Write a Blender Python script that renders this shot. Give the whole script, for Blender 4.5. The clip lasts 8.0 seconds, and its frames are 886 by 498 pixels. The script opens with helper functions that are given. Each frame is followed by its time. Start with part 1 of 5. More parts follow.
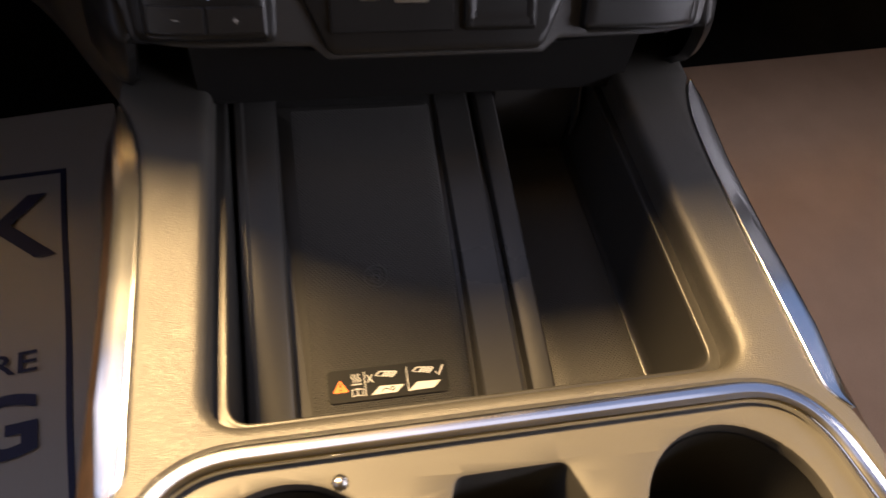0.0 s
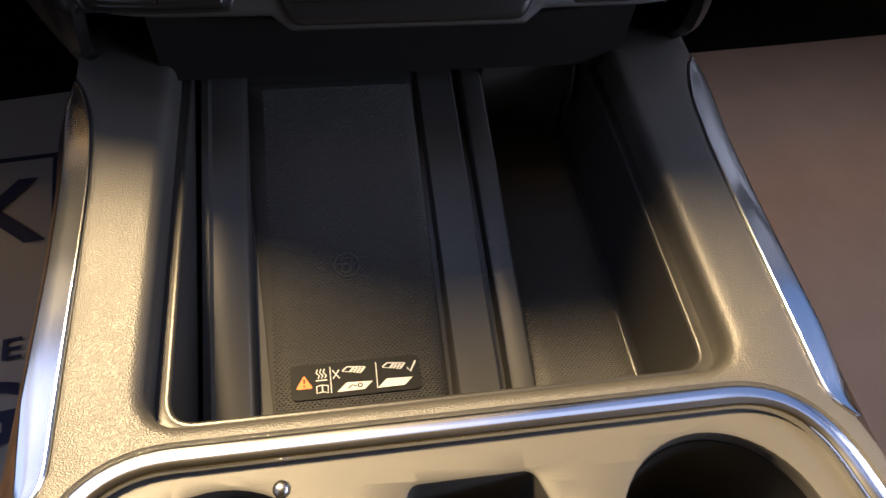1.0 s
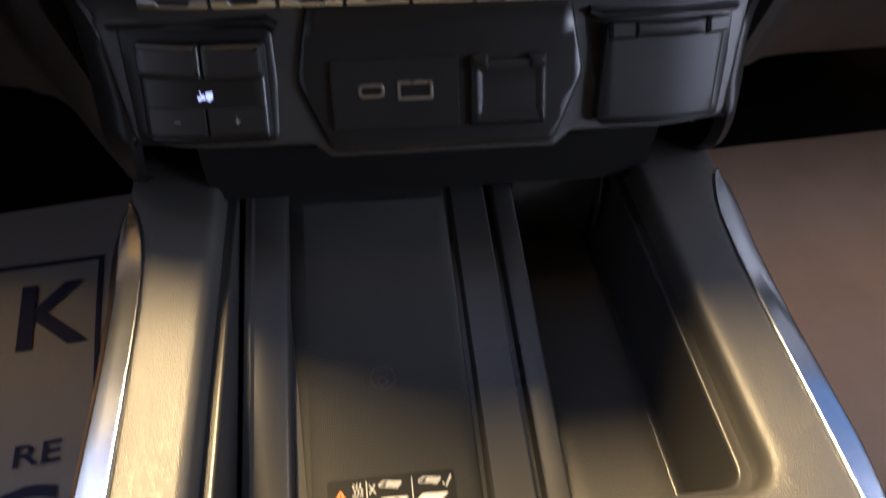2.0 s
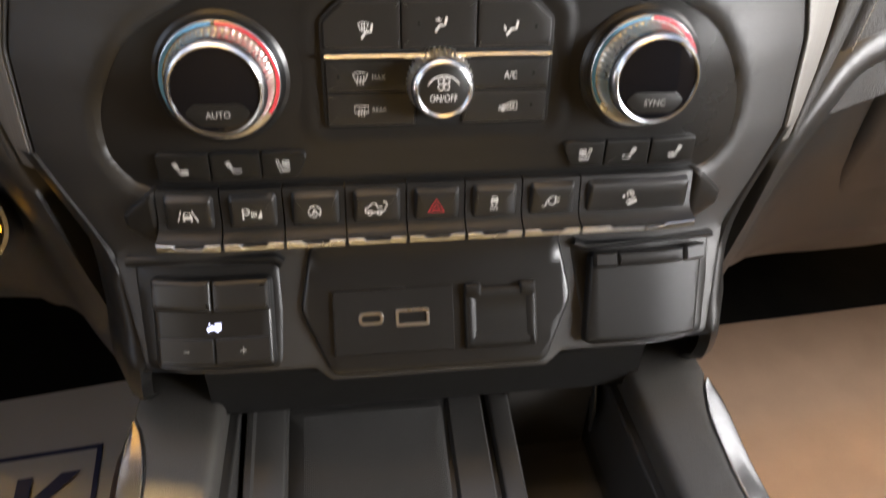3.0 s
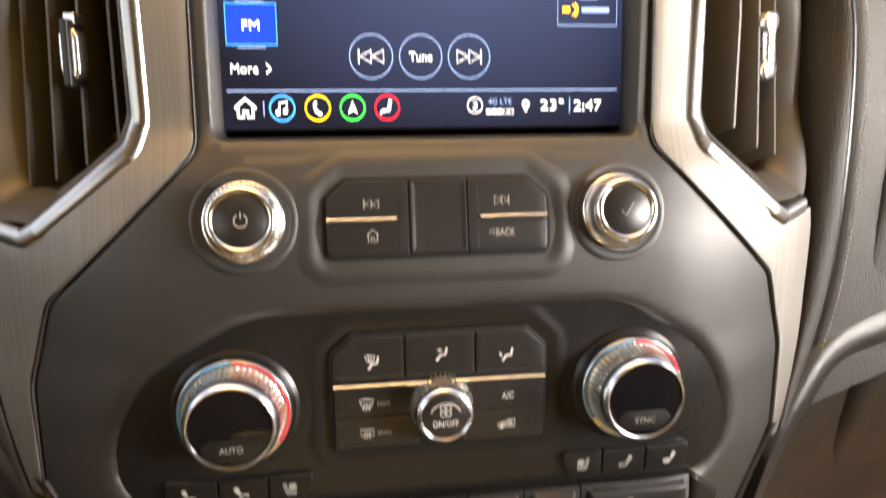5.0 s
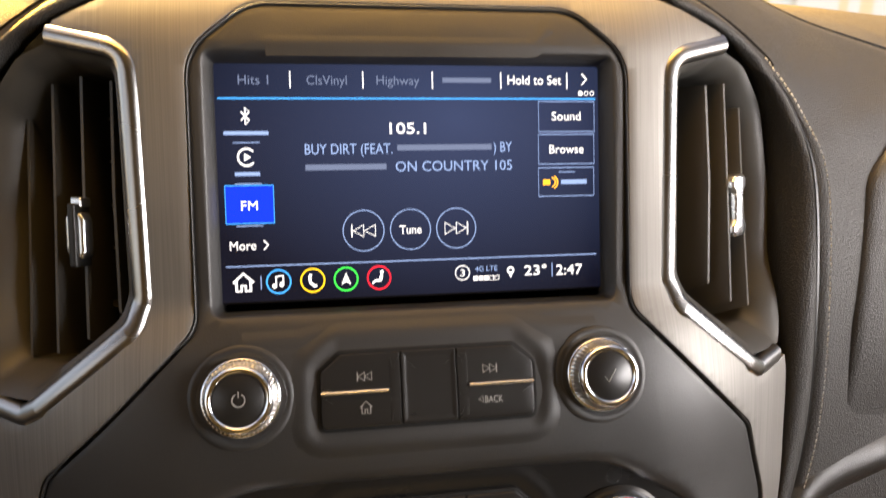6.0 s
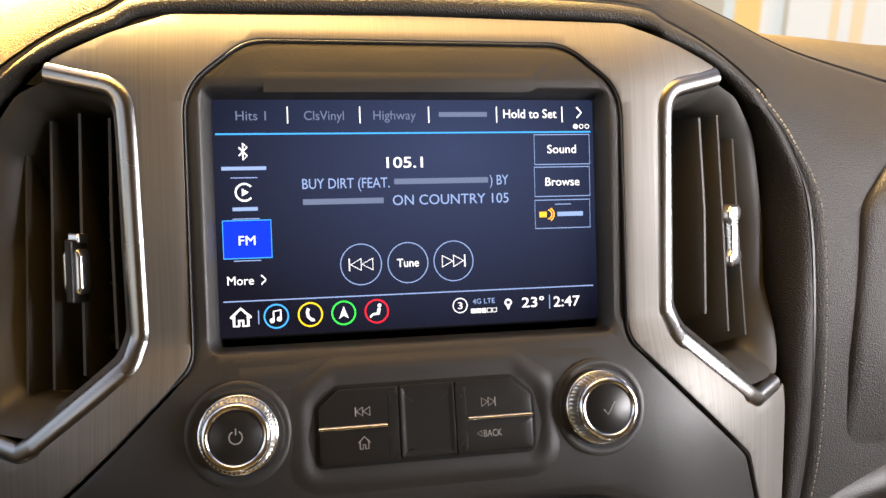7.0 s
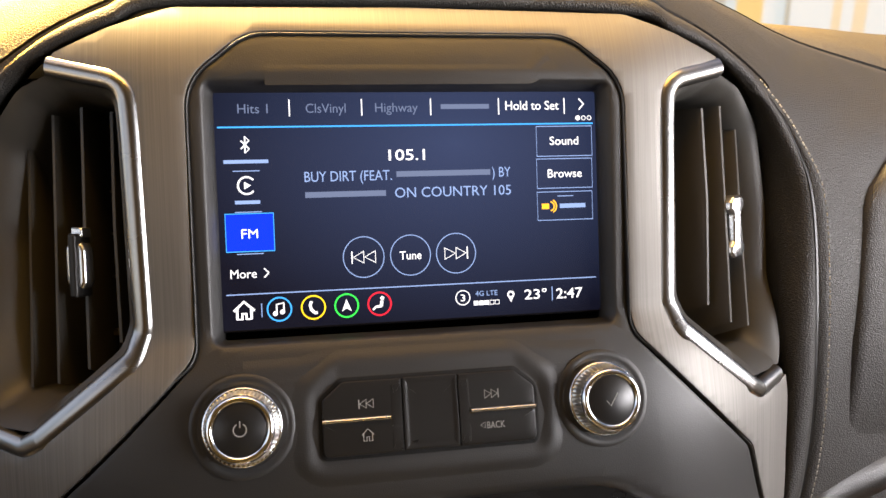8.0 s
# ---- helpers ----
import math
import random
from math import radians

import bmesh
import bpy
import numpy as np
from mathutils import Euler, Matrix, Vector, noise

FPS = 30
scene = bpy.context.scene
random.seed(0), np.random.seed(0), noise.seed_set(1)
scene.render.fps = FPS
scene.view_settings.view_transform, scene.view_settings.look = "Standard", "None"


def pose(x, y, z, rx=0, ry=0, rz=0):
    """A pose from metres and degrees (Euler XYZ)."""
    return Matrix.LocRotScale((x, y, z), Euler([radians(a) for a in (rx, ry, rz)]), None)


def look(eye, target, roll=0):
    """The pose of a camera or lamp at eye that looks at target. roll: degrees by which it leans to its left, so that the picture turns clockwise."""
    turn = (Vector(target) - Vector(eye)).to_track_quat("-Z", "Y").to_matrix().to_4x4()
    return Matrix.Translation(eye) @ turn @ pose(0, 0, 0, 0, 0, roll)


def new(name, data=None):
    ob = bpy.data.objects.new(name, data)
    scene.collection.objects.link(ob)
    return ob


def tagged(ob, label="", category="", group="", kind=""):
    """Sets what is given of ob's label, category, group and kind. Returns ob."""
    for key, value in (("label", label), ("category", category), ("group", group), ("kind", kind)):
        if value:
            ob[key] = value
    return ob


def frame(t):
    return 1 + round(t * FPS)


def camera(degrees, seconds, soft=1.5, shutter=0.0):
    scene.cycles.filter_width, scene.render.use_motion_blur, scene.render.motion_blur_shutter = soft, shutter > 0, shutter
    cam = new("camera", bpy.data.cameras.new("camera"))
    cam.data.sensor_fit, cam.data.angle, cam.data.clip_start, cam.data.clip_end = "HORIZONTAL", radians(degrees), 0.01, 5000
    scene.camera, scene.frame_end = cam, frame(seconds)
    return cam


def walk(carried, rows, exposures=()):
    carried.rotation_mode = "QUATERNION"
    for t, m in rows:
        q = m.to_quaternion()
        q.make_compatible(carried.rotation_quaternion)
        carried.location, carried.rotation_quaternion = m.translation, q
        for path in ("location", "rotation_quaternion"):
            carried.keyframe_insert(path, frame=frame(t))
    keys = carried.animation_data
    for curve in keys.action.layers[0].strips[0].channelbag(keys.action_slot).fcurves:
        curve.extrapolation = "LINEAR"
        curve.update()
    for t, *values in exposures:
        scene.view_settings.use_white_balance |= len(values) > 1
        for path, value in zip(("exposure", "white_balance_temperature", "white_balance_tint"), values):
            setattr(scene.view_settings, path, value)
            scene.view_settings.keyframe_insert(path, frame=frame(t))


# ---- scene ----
# ---- camera and its walk ----
cam = camera(62.8, 8.0, soft=1.5, shutter=0.6)
PATH = [
    (0, (-0.0683, -0.3680, 0.6871), (0.0039, -0.1546, 0.3566), 10.71),
    (0.1, (-0.0591, -0.3652, 0.6804), (0.0106, -0.1526, 0.3489), 10.36),
    (0.2, (-0.0523, -0.3631, 0.6756), (0.0155, -0.1511, 0.3432), 10.10),
    (0.3, (-0.0479, -0.3618, 0.6724), (0.0187, -0.1502, 0.3396), 9.93),
    (0.5, (-0.0440, -0.3606, 0.6696), (0.0215, -0.1493, 0.3363), 9.78),
    (1, (-0.0406, -0.3596, 0.6673), (0.0180, -0.1480, 0.3329), 8.62),
    (1.2, (-0.0405, -0.3602, 0.6687), (0.0142, -0.1457, 0.3355), 7.65),
    (2.3, (-0.0436, -0.3482, 0.6931), (0.0023, -0.0784, 0.4014), 3.28),
    (2.5, (-0.0421, -0.3459, 0.7007), (0.0049, -0.0624, 0.4224), 2.94),
    (3, (-0.0394, -0.3403, 0.7176), (0.0097, -0.0316, 0.4681), 2.67),
    (3.5, (-0.0372, -0.3387, 0.7276), (0.0149, -0.0110, 0.5042), 2.37),
    (4, (-0.0371, -0.3401, 0.7391), (0.0159, 0.0022, 0.5390), 2.00),
    (4.2, (-0.0385, -0.3391, 0.7446), (0.0146, 0.0087, 0.5543), 1.88),
    (4.3, (-0.0398, -0.3382, 0.7473), (0.0136, 0.0137, 0.5647), 1.81),
    (4.4, (-0.0411, -0.3371, 0.7500), (0.0135, 0.0170, 0.5720), 1.75),
    (4.5, (-0.0421, -0.3362, 0.7525), (0.0137, 0.0197, 0.5786), 1.69),
    (4.8, (-0.0430, -0.3343, 0.7597), (0.0151, 0.0280, 0.6004), 1.46),
    (5, (-0.0440, -0.3323, 0.7663), (0.0148, 0.0346, 0.6181), 1.31),
    (5.2, (-0.0459, -0.3300, 0.7756), (0.0152, 0.0405, 0.6377), 1.23),
    (6.3, (-0.0471, -0.3305, 0.8181), (0.0224, 0.0488, 0.7120), 0.83),
    (6.5, (-0.0473, -0.3303, 0.8180), (0.0225, 0.0501, 0.7159), 0.71),
    (7, (-0.0473, -0.3298, 0.8179), (0.0235, 0.0508, 0.7173), 0.65),
    (7.5, (-0.0474, -0.3298, 0.8177), (0.0242, 0.0502, 0.7153), 0.56),
    (8, (-0.0475, -0.3298, 0.8181), (0.0220, 0.0499, 0.7132), 0.36),
]
EXPOSURES = [(0.0, 2.3, 6300, 22), (0.5, 2.25, 5600, 21), (1.2, 2.25, 5400, 19), (2.4, 2.6, 5600, 17), (3.0, 3.85, 6750, 11), (3.6, 4.18, 7050, 12), (4.5, 4.08, 7400, 13), (5.2, 3.8, 7450, 14), (6.3, 2.88, 6900, 15), (8.0, 2.87, 6750, 15)]
walk(cam, [(t, look(eye, target, roll)) for t, eye, target, roll in PATH], EXPOSURES)

# ---- world and sun ----
world = bpy.data.worlds.new("sky")
world.use_nodes = True
scene.world = world
wn = world.node_tree
sky = wn.nodes.new("ShaderNodeTexSky")
sky.sky_type = "NISHITA"
sky.sun_disc = False
sky.sun_elevation = radians(59)
sky.sun_rotation = radians(-30)
wn.links.new(sky.outputs[0], wn.nodes["Background"].inputs[0])
wn.nodes["Background"].inputs[1].default_value = 0.025
sun = new("sun", bpy.data.lights.new("sun", "SUN"))
sun.data.energy, sun.data.angle, sun.data.color = 5.0, radians(10), (1.0, 0.68, 0.27)
sun.matrix_world = look((-.30, .525, 2.0), (0.0, 0.0, 1.0))


def area_lamp(name, eye, target, wide, high, watts, color, spread=180):
    """An area lamp: light through a window, and fills added without a seen source."""
    lamp = new(name, bpy.data.lights.new(name, "AREA"))
    lamp.data.shape, lamp.data.size, lamp.data.size_y, lamp.data.energy, lamp.data.color = "RECTANGLE", wide, high, watts, color
    lamp.data.spread = radians(spread)
    lamp.matrix_world = look(eye, target)


# Added fill outside the right window; the sill keeps it off low parts.
area_lamp("right_fill_light", (1.25, -.92, .80), (0, -.20, .72), .80, .52, 8.4, (.95, .965, 1.0))
area_lamp("right_window_light", (.776, -.27, .86), (.30, -.30, .10), .40, .34, .80, (1.0, .96, .93))
area_lamp("left_window_light", (-.775, -.02, .95), (0, -.10, .80), .50, .34, .07, (.93, .96, 1.0))
# Weaker added fill on the left, for sheen on the fascia.
area_lamp("left_fill_light", (-.775, -.72, .92), (0, -.50, .86), .70, .44, .14, (1.0, .95, .87))
area_lamp("windscreen_light", (-.22, .55, 1.08), (-.20, .05, .74), 1.00, .26, 35.0, (1.0, .53, .06))
area_lamp("windscreen_top_light", (-.05, -.02, 1.20), (-.05, -.12, .29), 1.2, .26, .11, (.96, .96, 1.0))
# Made-up yellow fill that gilds the trim's top; narrow spread spares the console.
area_lamp("gold_fill_light", (-.10, -.09, 1.185), (-.10, .12, .86), 1.2, .12, .34, (1.0, .54, .07), 75)
# ---- shape helpers ----
def base_y(z):
    """The dash face's depth along its centre line, by height."""
    return float(np.interp(z, (.40, .45, .475, .50, .512, .525, .55, .586, .606, .63, .645, .6586, .67, .68, .69, .70, .75, .80, .81, .82, .83, .838, .845),
                           (-.14, -.106, -.089, -.072, -.070, -.069, -.067, -.061, -.0565, -.0525, -.0495, -.0455, -.0405, -.0360, -.0290, -.0225, -.0105, .0015, .0040, .0085, .0150, .0225, .0310)))


def face_y(x, z):
    return base_y(z) + 4 * max(0.0, abs(x) - .10) ** 2


def normal_at(x, z, d=.004):
    gx = (face_y(x + d, z) - face_y(x - d, z)) / (2 * d)
    gz = (face_y(x, z + d) - face_y(x, z - d)) / (2 * d)
    return Vector((gx, -1, gz)).normalized()


def on_dash(a, b, h):
    """A place on the dash face: across, height, and how far it stands proud."""
    return Vector((a, face_y(a, b), b)) + h * normal_at(a, b)


def on_console(a, b, h):
    """A place on the console's top: across, ahead, and height over it."""
    return Vector((a, b, .415 - .053 * (b + .2) + h))


def on_flat(a, b, h):
    return Vector((a, b, h))


def spot(x, z, h=0.0, spin=0.0):
    """The turn and place of a thing that sits on the dash face."""
    n = normal_at(x, z, .012)
    up = (Vector((0, 0, 1)) - n * n.z).normalized()
    side = up.cross(n)
    m = Matrix((side, up, n)).transposed().to_4x4()
    m.translation = on_dash(x, z, h)
    return m @ pose(0, 0, 0, 0, 0, spin)


def console_spot(x, y, h=0.0, spin=0.0):
    return Matrix.Translation(on_console(x, y, h)) @ pose(0, 0, 0, -3.03, 0, 0) @ pose(0, 0, 0, 0, 0, spin)


def area(poly):
    return sum(p[0] * q[1] - q[0] * p[1] for p, q in zip(poly, poly[1:] + poly[:1])) / 2


def rounded(points, r=.003, n=5, closed=True):
    """A polygon with rounded corners. A point may carry its own radius as third number."""
    out, k = [], len(points)
    for i, p in enumerate(points):
        if not closed and i in (0, k - 1):
            out.append((p[0], p[1]))
            continue
        a, b, c = (Vector(points[j % k][:2]) for j in (i - 1, i, i + 1))
        rad = p[2] if len(p) > 2 else r
        u, v = (a - b), (c - b)
        lu, lv = u.length, v.length
        u, v = u.normalized(), v.normalized()
        ang = u.angle(v, math.pi)
        if rad <= 0 or ang > 3.1:
            out.append((b.x, b.y))
            continue
        cut = min(rad / math.tan(ang / 2), .48 * lu, .48 * lv)
        for j in range(n + 1):
            t = j / n
            q = (b + u * cut) * (1 - t) ** 2 + b * 2 * t * (1 - t) + (b + v * cut) * t ** 2
            out.append((q.x, q.y))
    if closed and area(out) < 0:
        out.reverse()
    return out


def mirrored(half):
    """A closed outline from its right half, listed from top to bottom."""
    left = [(-p[0], *p[1:]) for p in reversed(half) if abs(p[0]) > 1e-6]
    return list(half) + left


def box(x0, x1, y0, y1):
    return [(x0, y0), (x1, y0), (x1, y1), (x0, y1)]


def ring(cx, cy, r, n=24, r2=None):
    return [(cx + r * math.cos(2 * math.pi * i / n), cy + (r2 or r) * math.sin(2 * math.pi * i / n)) for i in range(n)]


def inset(poly, d):
    """The outline moved inwards by d (counter-clockwise outlines)."""
    if abs(d) < 1e-9:
        return list(poly)
    out, k = [], len(poly)
    for i in range(k):
        a, b, c = (Vector(poly[j % k]) for j in (i - 1, i, i + 1))
        e, f = (b - a), (c - b)
        if e.length < 1e-9:
            e = f
        if f.length < 1e-9:
            f = e
        n1, n2 = Vector((-e.y, e.x)).normalized(), Vector((-f.y, f.x)).normalized()
        m = n1 + n2
        m = m / max(m.length_squared / 2, .35) if m.length > 1e-6 else n1
        out.append((b.x + m.x * d, b.y + m.y * d))
    return out


def slab(outline, profile, holes=(), fill=True, grid=0.0, to=on_flat, cap=False):
    """A solid with that outline. profile: (inset, height) from its underside's rim to its top. holes: (outline, its profile from
    the top down, closed by a floor or not). to: the surface that it is laid on; grid: cuts that let it follow that surface."""
    bm = bmesh.new()
    outline = list(outline)
    if area(outline) < 0:
        outline.reverse()

    def loop(points, h):
        return [bm.verts.new((x, y, h)) for x, y in points]

    def bridge(a, b):
        k = len(a)
        for i in range(k):
            bm.faces.new((a[i], a[(i + 1) % k], b[(i + 1) % k], b[i]))

    loops = [loop(inset(outline, d), h) for d, h in profile]
    for a, b in zip(loops, loops[1:]):
        bridge(a, b)
    if cap:
        bm.faces.new(list(reversed(loops[0])))
    edges = []
    if fill:
        top = loops[-1]
        if not holes:
            bm.faces.new(top)
        else:
            edges += [bm.edges.get((top[i - 1], top[i])) or bm.edges.new((top[i - 1], top[i])) for i in range(len(top))]
    for hole, hp, floor in holes:
        hole = list(hole)
        if area(hole) < 0:
            hole.reverse()
        hl = [loop(inset(hole, d), h) for d, h in hp]
        for a, b in zip(hl, hl[1:]):
            bridge(a, b)
        edges += [bm.edges.get((hl[0][i - 1], hl[0][i])) or bm.edges.new((hl[0][i - 1], hl[0][i])) for i in range(len(hole))]
        if floor:
            bm.faces.new(hl[-1])
    if fill and holes:
        bmesh.ops.triangle_fill(bm, use_beauty=True, use_dissolve=False, edges=edges)
    if grid:
        for axis in (0, 1):
            vals = [v.co[axis] for v in bm.verts]
            c = math.floor(min(vals) / grid) * grid + grid
            no = (1, 0, 0) if axis == 0 else (0, 1, 0)
            while c < max(vals):
                co = (c, 0, 0) if axis == 0 else (0, c, 0)
                bmesh.ops.bisect_plane(bm, geom=bm.verts[:] + bm.edges[:] + bm.faces[:], dist=1e-6, plane_co=co, plane_no=no)
                c += grid
    bmesh.ops.recalc_face_normals(bm, faces=bm.faces)
    for v in bm.verts:
        v.co = to(*v.co)
    if to is on_dash:
        bmesh.ops.recalc_face_normals(bm, faces=bm.faces)
    return bm


def sweep(path, profile, to=on_flat, closed=False, caps=True):
    """A bar along a path on a surface. profile: closed outline of (across, height)."""
    bm, rings, k = bmesh.new(), [], len(path)
    for i, p in enumerate(path):
        a = Vector(path[i - 1 if closed or i else 0])
        c = Vector(path[(i + 1) % k if closed or i < k - 1 else i])
        t = (c - a).normalized()
        n = Vector((-t.y, t.x))
        rings.append([bm.verts.new(to(p[0] + n.x * d, p[1] + n.y * d, h)) for d, h in profile])
    m = len(profile)
    for a, b in zip(rings, rings[1:] + (rings[:1] if closed else [])):
        for j in range(m):
            bm.faces.new((a[j], b[j], b[(j + 1) % m], a[(j + 1) % m]))
    if caps and not closed:
        bm.faces.new(rings[0])
        bm.faces.new(list(reversed(rings[-1])))
    bmesh.ops.recalc_face_normals(bm, faces=bm.faces)
    return bm


def dome(width, height, n=8, low=-.002):
    """A half-round bar's section."""
    return [(-width / 2, low)] + [(-width / 2 * math.cos(math.pi * i / n), height * math.sin(math.pi * i / n) ** .8) for i in range(n + 1)] + [(width / 2, low)]


def swell(width, height, n=10):
    """A low, soft bar's section that runs out to nothing at its sides."""
    xs = [width * (i / n - .5) for i in range(n + 1)]
    return [(-width / 2, -.001)] + [(x, height * math.cos(math.pi * x / width) ** 2 - .0001) for x in xs] + [(width / 2, -.001)]


def lathe(profile, seg=64, teeth=0, bite=0.0, span=(9, 9)):
    """A turned solid about z. profile: (radius, height); its steps with index within span are knurled."""
    bm, rings = bmesh.new(), []
    if teeth:
        seg = teeth * 4
    for k, (r, h) in enumerate(profile):
        if r < 1e-6:
            rings.append([bm.verts.new((0, 0, h))])
            continue
        row = []
        for i in range(seg):
            q = r - (bite if teeth and span[0] <= k <= span[1] and i % 4 >= 2 else 0)
            a = 2 * math.pi * i / seg
            row.append(bm.verts.new((q * math.cos(a), q * math.sin(a), h)))
        rings.append(row)
    for a, b in zip(rings, rings[1:]):
        for i in range(seg):
            j = (i + 1) % seg
            if len(a) == 1:
                bm.faces.new((a[0], b[i], b[j]))
            elif len(b) == 1:
                bm.faces.new((a[i], a[j], b[0]))
            else:
                bm.faces.new((a[i], a[j], b[j], b[i]))
    bmesh.ops.recalc_face_normals(bm, faces=bm.faces)
    return bm


def arc_band(r0, r1, a0, a1, h, n=40, thick=.0003):
    a = [(r1 * math.cos(radians(a0 + (a1 - a0) * i / n)), r1 * math.sin(radians(a0 + (a1 - a0) * i / n))) for i in range(n + 1)]
    b = [(r0 * math.cos(radians(a0 + (a1 - a0) * i / n)), r0 * math.sin(radians(a0 + (a1 - a0) * i / n))) for i in range(n + 1)]
    return slab(a + b[::-1], [(0, h - thick), (0, h)])


def cover(bm, more):
    """Adds the faces of another bmesh to bm."""
    table = {v: bm.verts.new(v.co) for v in more.verts}
    for f in more.faces:
        bm.faces.new([table[v] for v in f.verts])
    more.free()
    return bm


def lines(strokes, w, size=1.0, thick=.00012):
    """Thin printed strokes; each stroke is a list of points, closed when its first point comes again."""
    bm = bmesh.new()
    for k, s in enumerate(strokes):
        closed = s[0] == s[-1] and len(s) > 2
        pts = [(x * size, y * size) for x, y in (s[:-1] if closed else s)]
        top = thick + .00002 * (k % 5)
        cover(bm, sweep(pts, [(-w / 2, 0), (-w / 2, top), (w / 2, top), (w / 2, 0)], closed=closed))
    return bm


def blobs(polys, size=1.0, thick=.00012):
    bm = bmesh.new()
    for k, p in enumerate(polys):
        cover(bm, slab([(x * size, y * size) for x, y in p], [(0, 0), (0, thick + .00002 * (k % 5))]))
    return bm


def circle(cx, cy, r, n=24, a0=0, a1=360):
    pts = [(cx + r * math.cos(radians(a0 + (a1 - a0) * i / n)), cy + r * math.sin(radians(a0 + (a1 - a0) * i / n))) for i in range(n + 1)]
    if a1 - a0 == 360:
        pts[-1] = pts[0]
    return pts


def lettering(words, width, height, thick=.00012, bold=0.0):
    """Flat letters, centred, of that width and height (of its capitals and figures)."""
    cu = bpy.data.curves.new("letters", "FONT")
    cu.body, cu.align_x, cu.fill_mode, cu.resolution_u = words, "LEFT", "FRONT", 3
    cu.offset = bold
    tmp = bpy.data.objects.new("letters", cu)
    scene.collection.objects.link(tmp)
    dg = bpy.context.evaluated_depsgraph_get()
    me = bpy.data.meshes.new_from_object(tmp.evaluated_get(dg))
    bm = bmesh.new()
    bm.from_mesh(me)
    bpy.data.objects.remove(tmp)
    bpy.data.meshes.remove(me)
    xs = [v.co.x for v in bm.verts]
    x0, x1 = min(xs), max(xs)
    sx, sy = width / (x1 - x0), height / .70
    for v in bm.verts:
        v.co = Vector(((v.co.x - (x0 + x1) / 2) * sx, (v.co.y - .35) * sy, thick))
    return bm


def world_of(ob):
    m = ob.matrix_basis.copy()
    while ob.parent:
        ob = ob.parent
        m = ob.matrix_basis @ m
    return m


def mesh_of(name, bm, material, smooth=40):
    me = bpy.data.meshes.new(name)
    bm.to_mesh(me)
    bm.free()
    for p in me.polygons:
        p.use_smooth = True
    me.set_sharp_from_angle(angle=radians(smooth))
    me.materials.append(material)
    return me


def part(name, bm, material, parent=None, label="", m=None, smooth=40, like=None):
    """One mesh object, under a thing or a part; m: its pose in the world."""
    ob = new(name, like or mesh_of(name, bm, material, smooth))
    m = m or Matrix()
    if parent:
        ob.parent = parent
        ob.matrix_basis = world_of(parent).inverted() @ m
    else:
        ob.matrix_basis = m
    if label:
        tagged(ob, label)
    return ob


def thing(name, at, label, category, group="", kind=""):
    ob = new(name)
    ob.empty_display_size = .02
    ob.matrix_basis = Matrix.Translation(at)
    return tagged(ob, label, category, group, kind)


def spline(keys, n):
    """Points on a smooth curve through the keys, n a span."""
    k = [Vector(p) for p in keys]
    k = [2 * k[0] - k[1]] + k + [2 * k[-1] - k[-2]]
    out = []
    for i in range(1, len(k) - 2):
        for j in range(n):
            t = j / n
            p0, p1, p2, p3 = k[i - 1:i + 3]
            out.append(.5 * (2 * p1 + (p2 - p0) * t + (2 * p0 - 5 * p1 + 4 * p2 - p3) * t * t + (3 * p1 - p0 - 3 * p2 + p3) * t ** 3))
    return out + [k[-2]]


def loft(curves, closed=False):
    bm = bmesh.new()
    rows = [[bm.verts.new(p) for p in c] for c in curves]
    for a, b in zip(rows, rows[1:] + (rows[:1] if closed else [])):
        for i in range(len(a) - 1):
            bm.faces.new((a[i], a[i + 1], b[i + 1], b[i]))
    bmesh.ops.recalc_face_normals(bm, faces=bm.faces)
    return bm


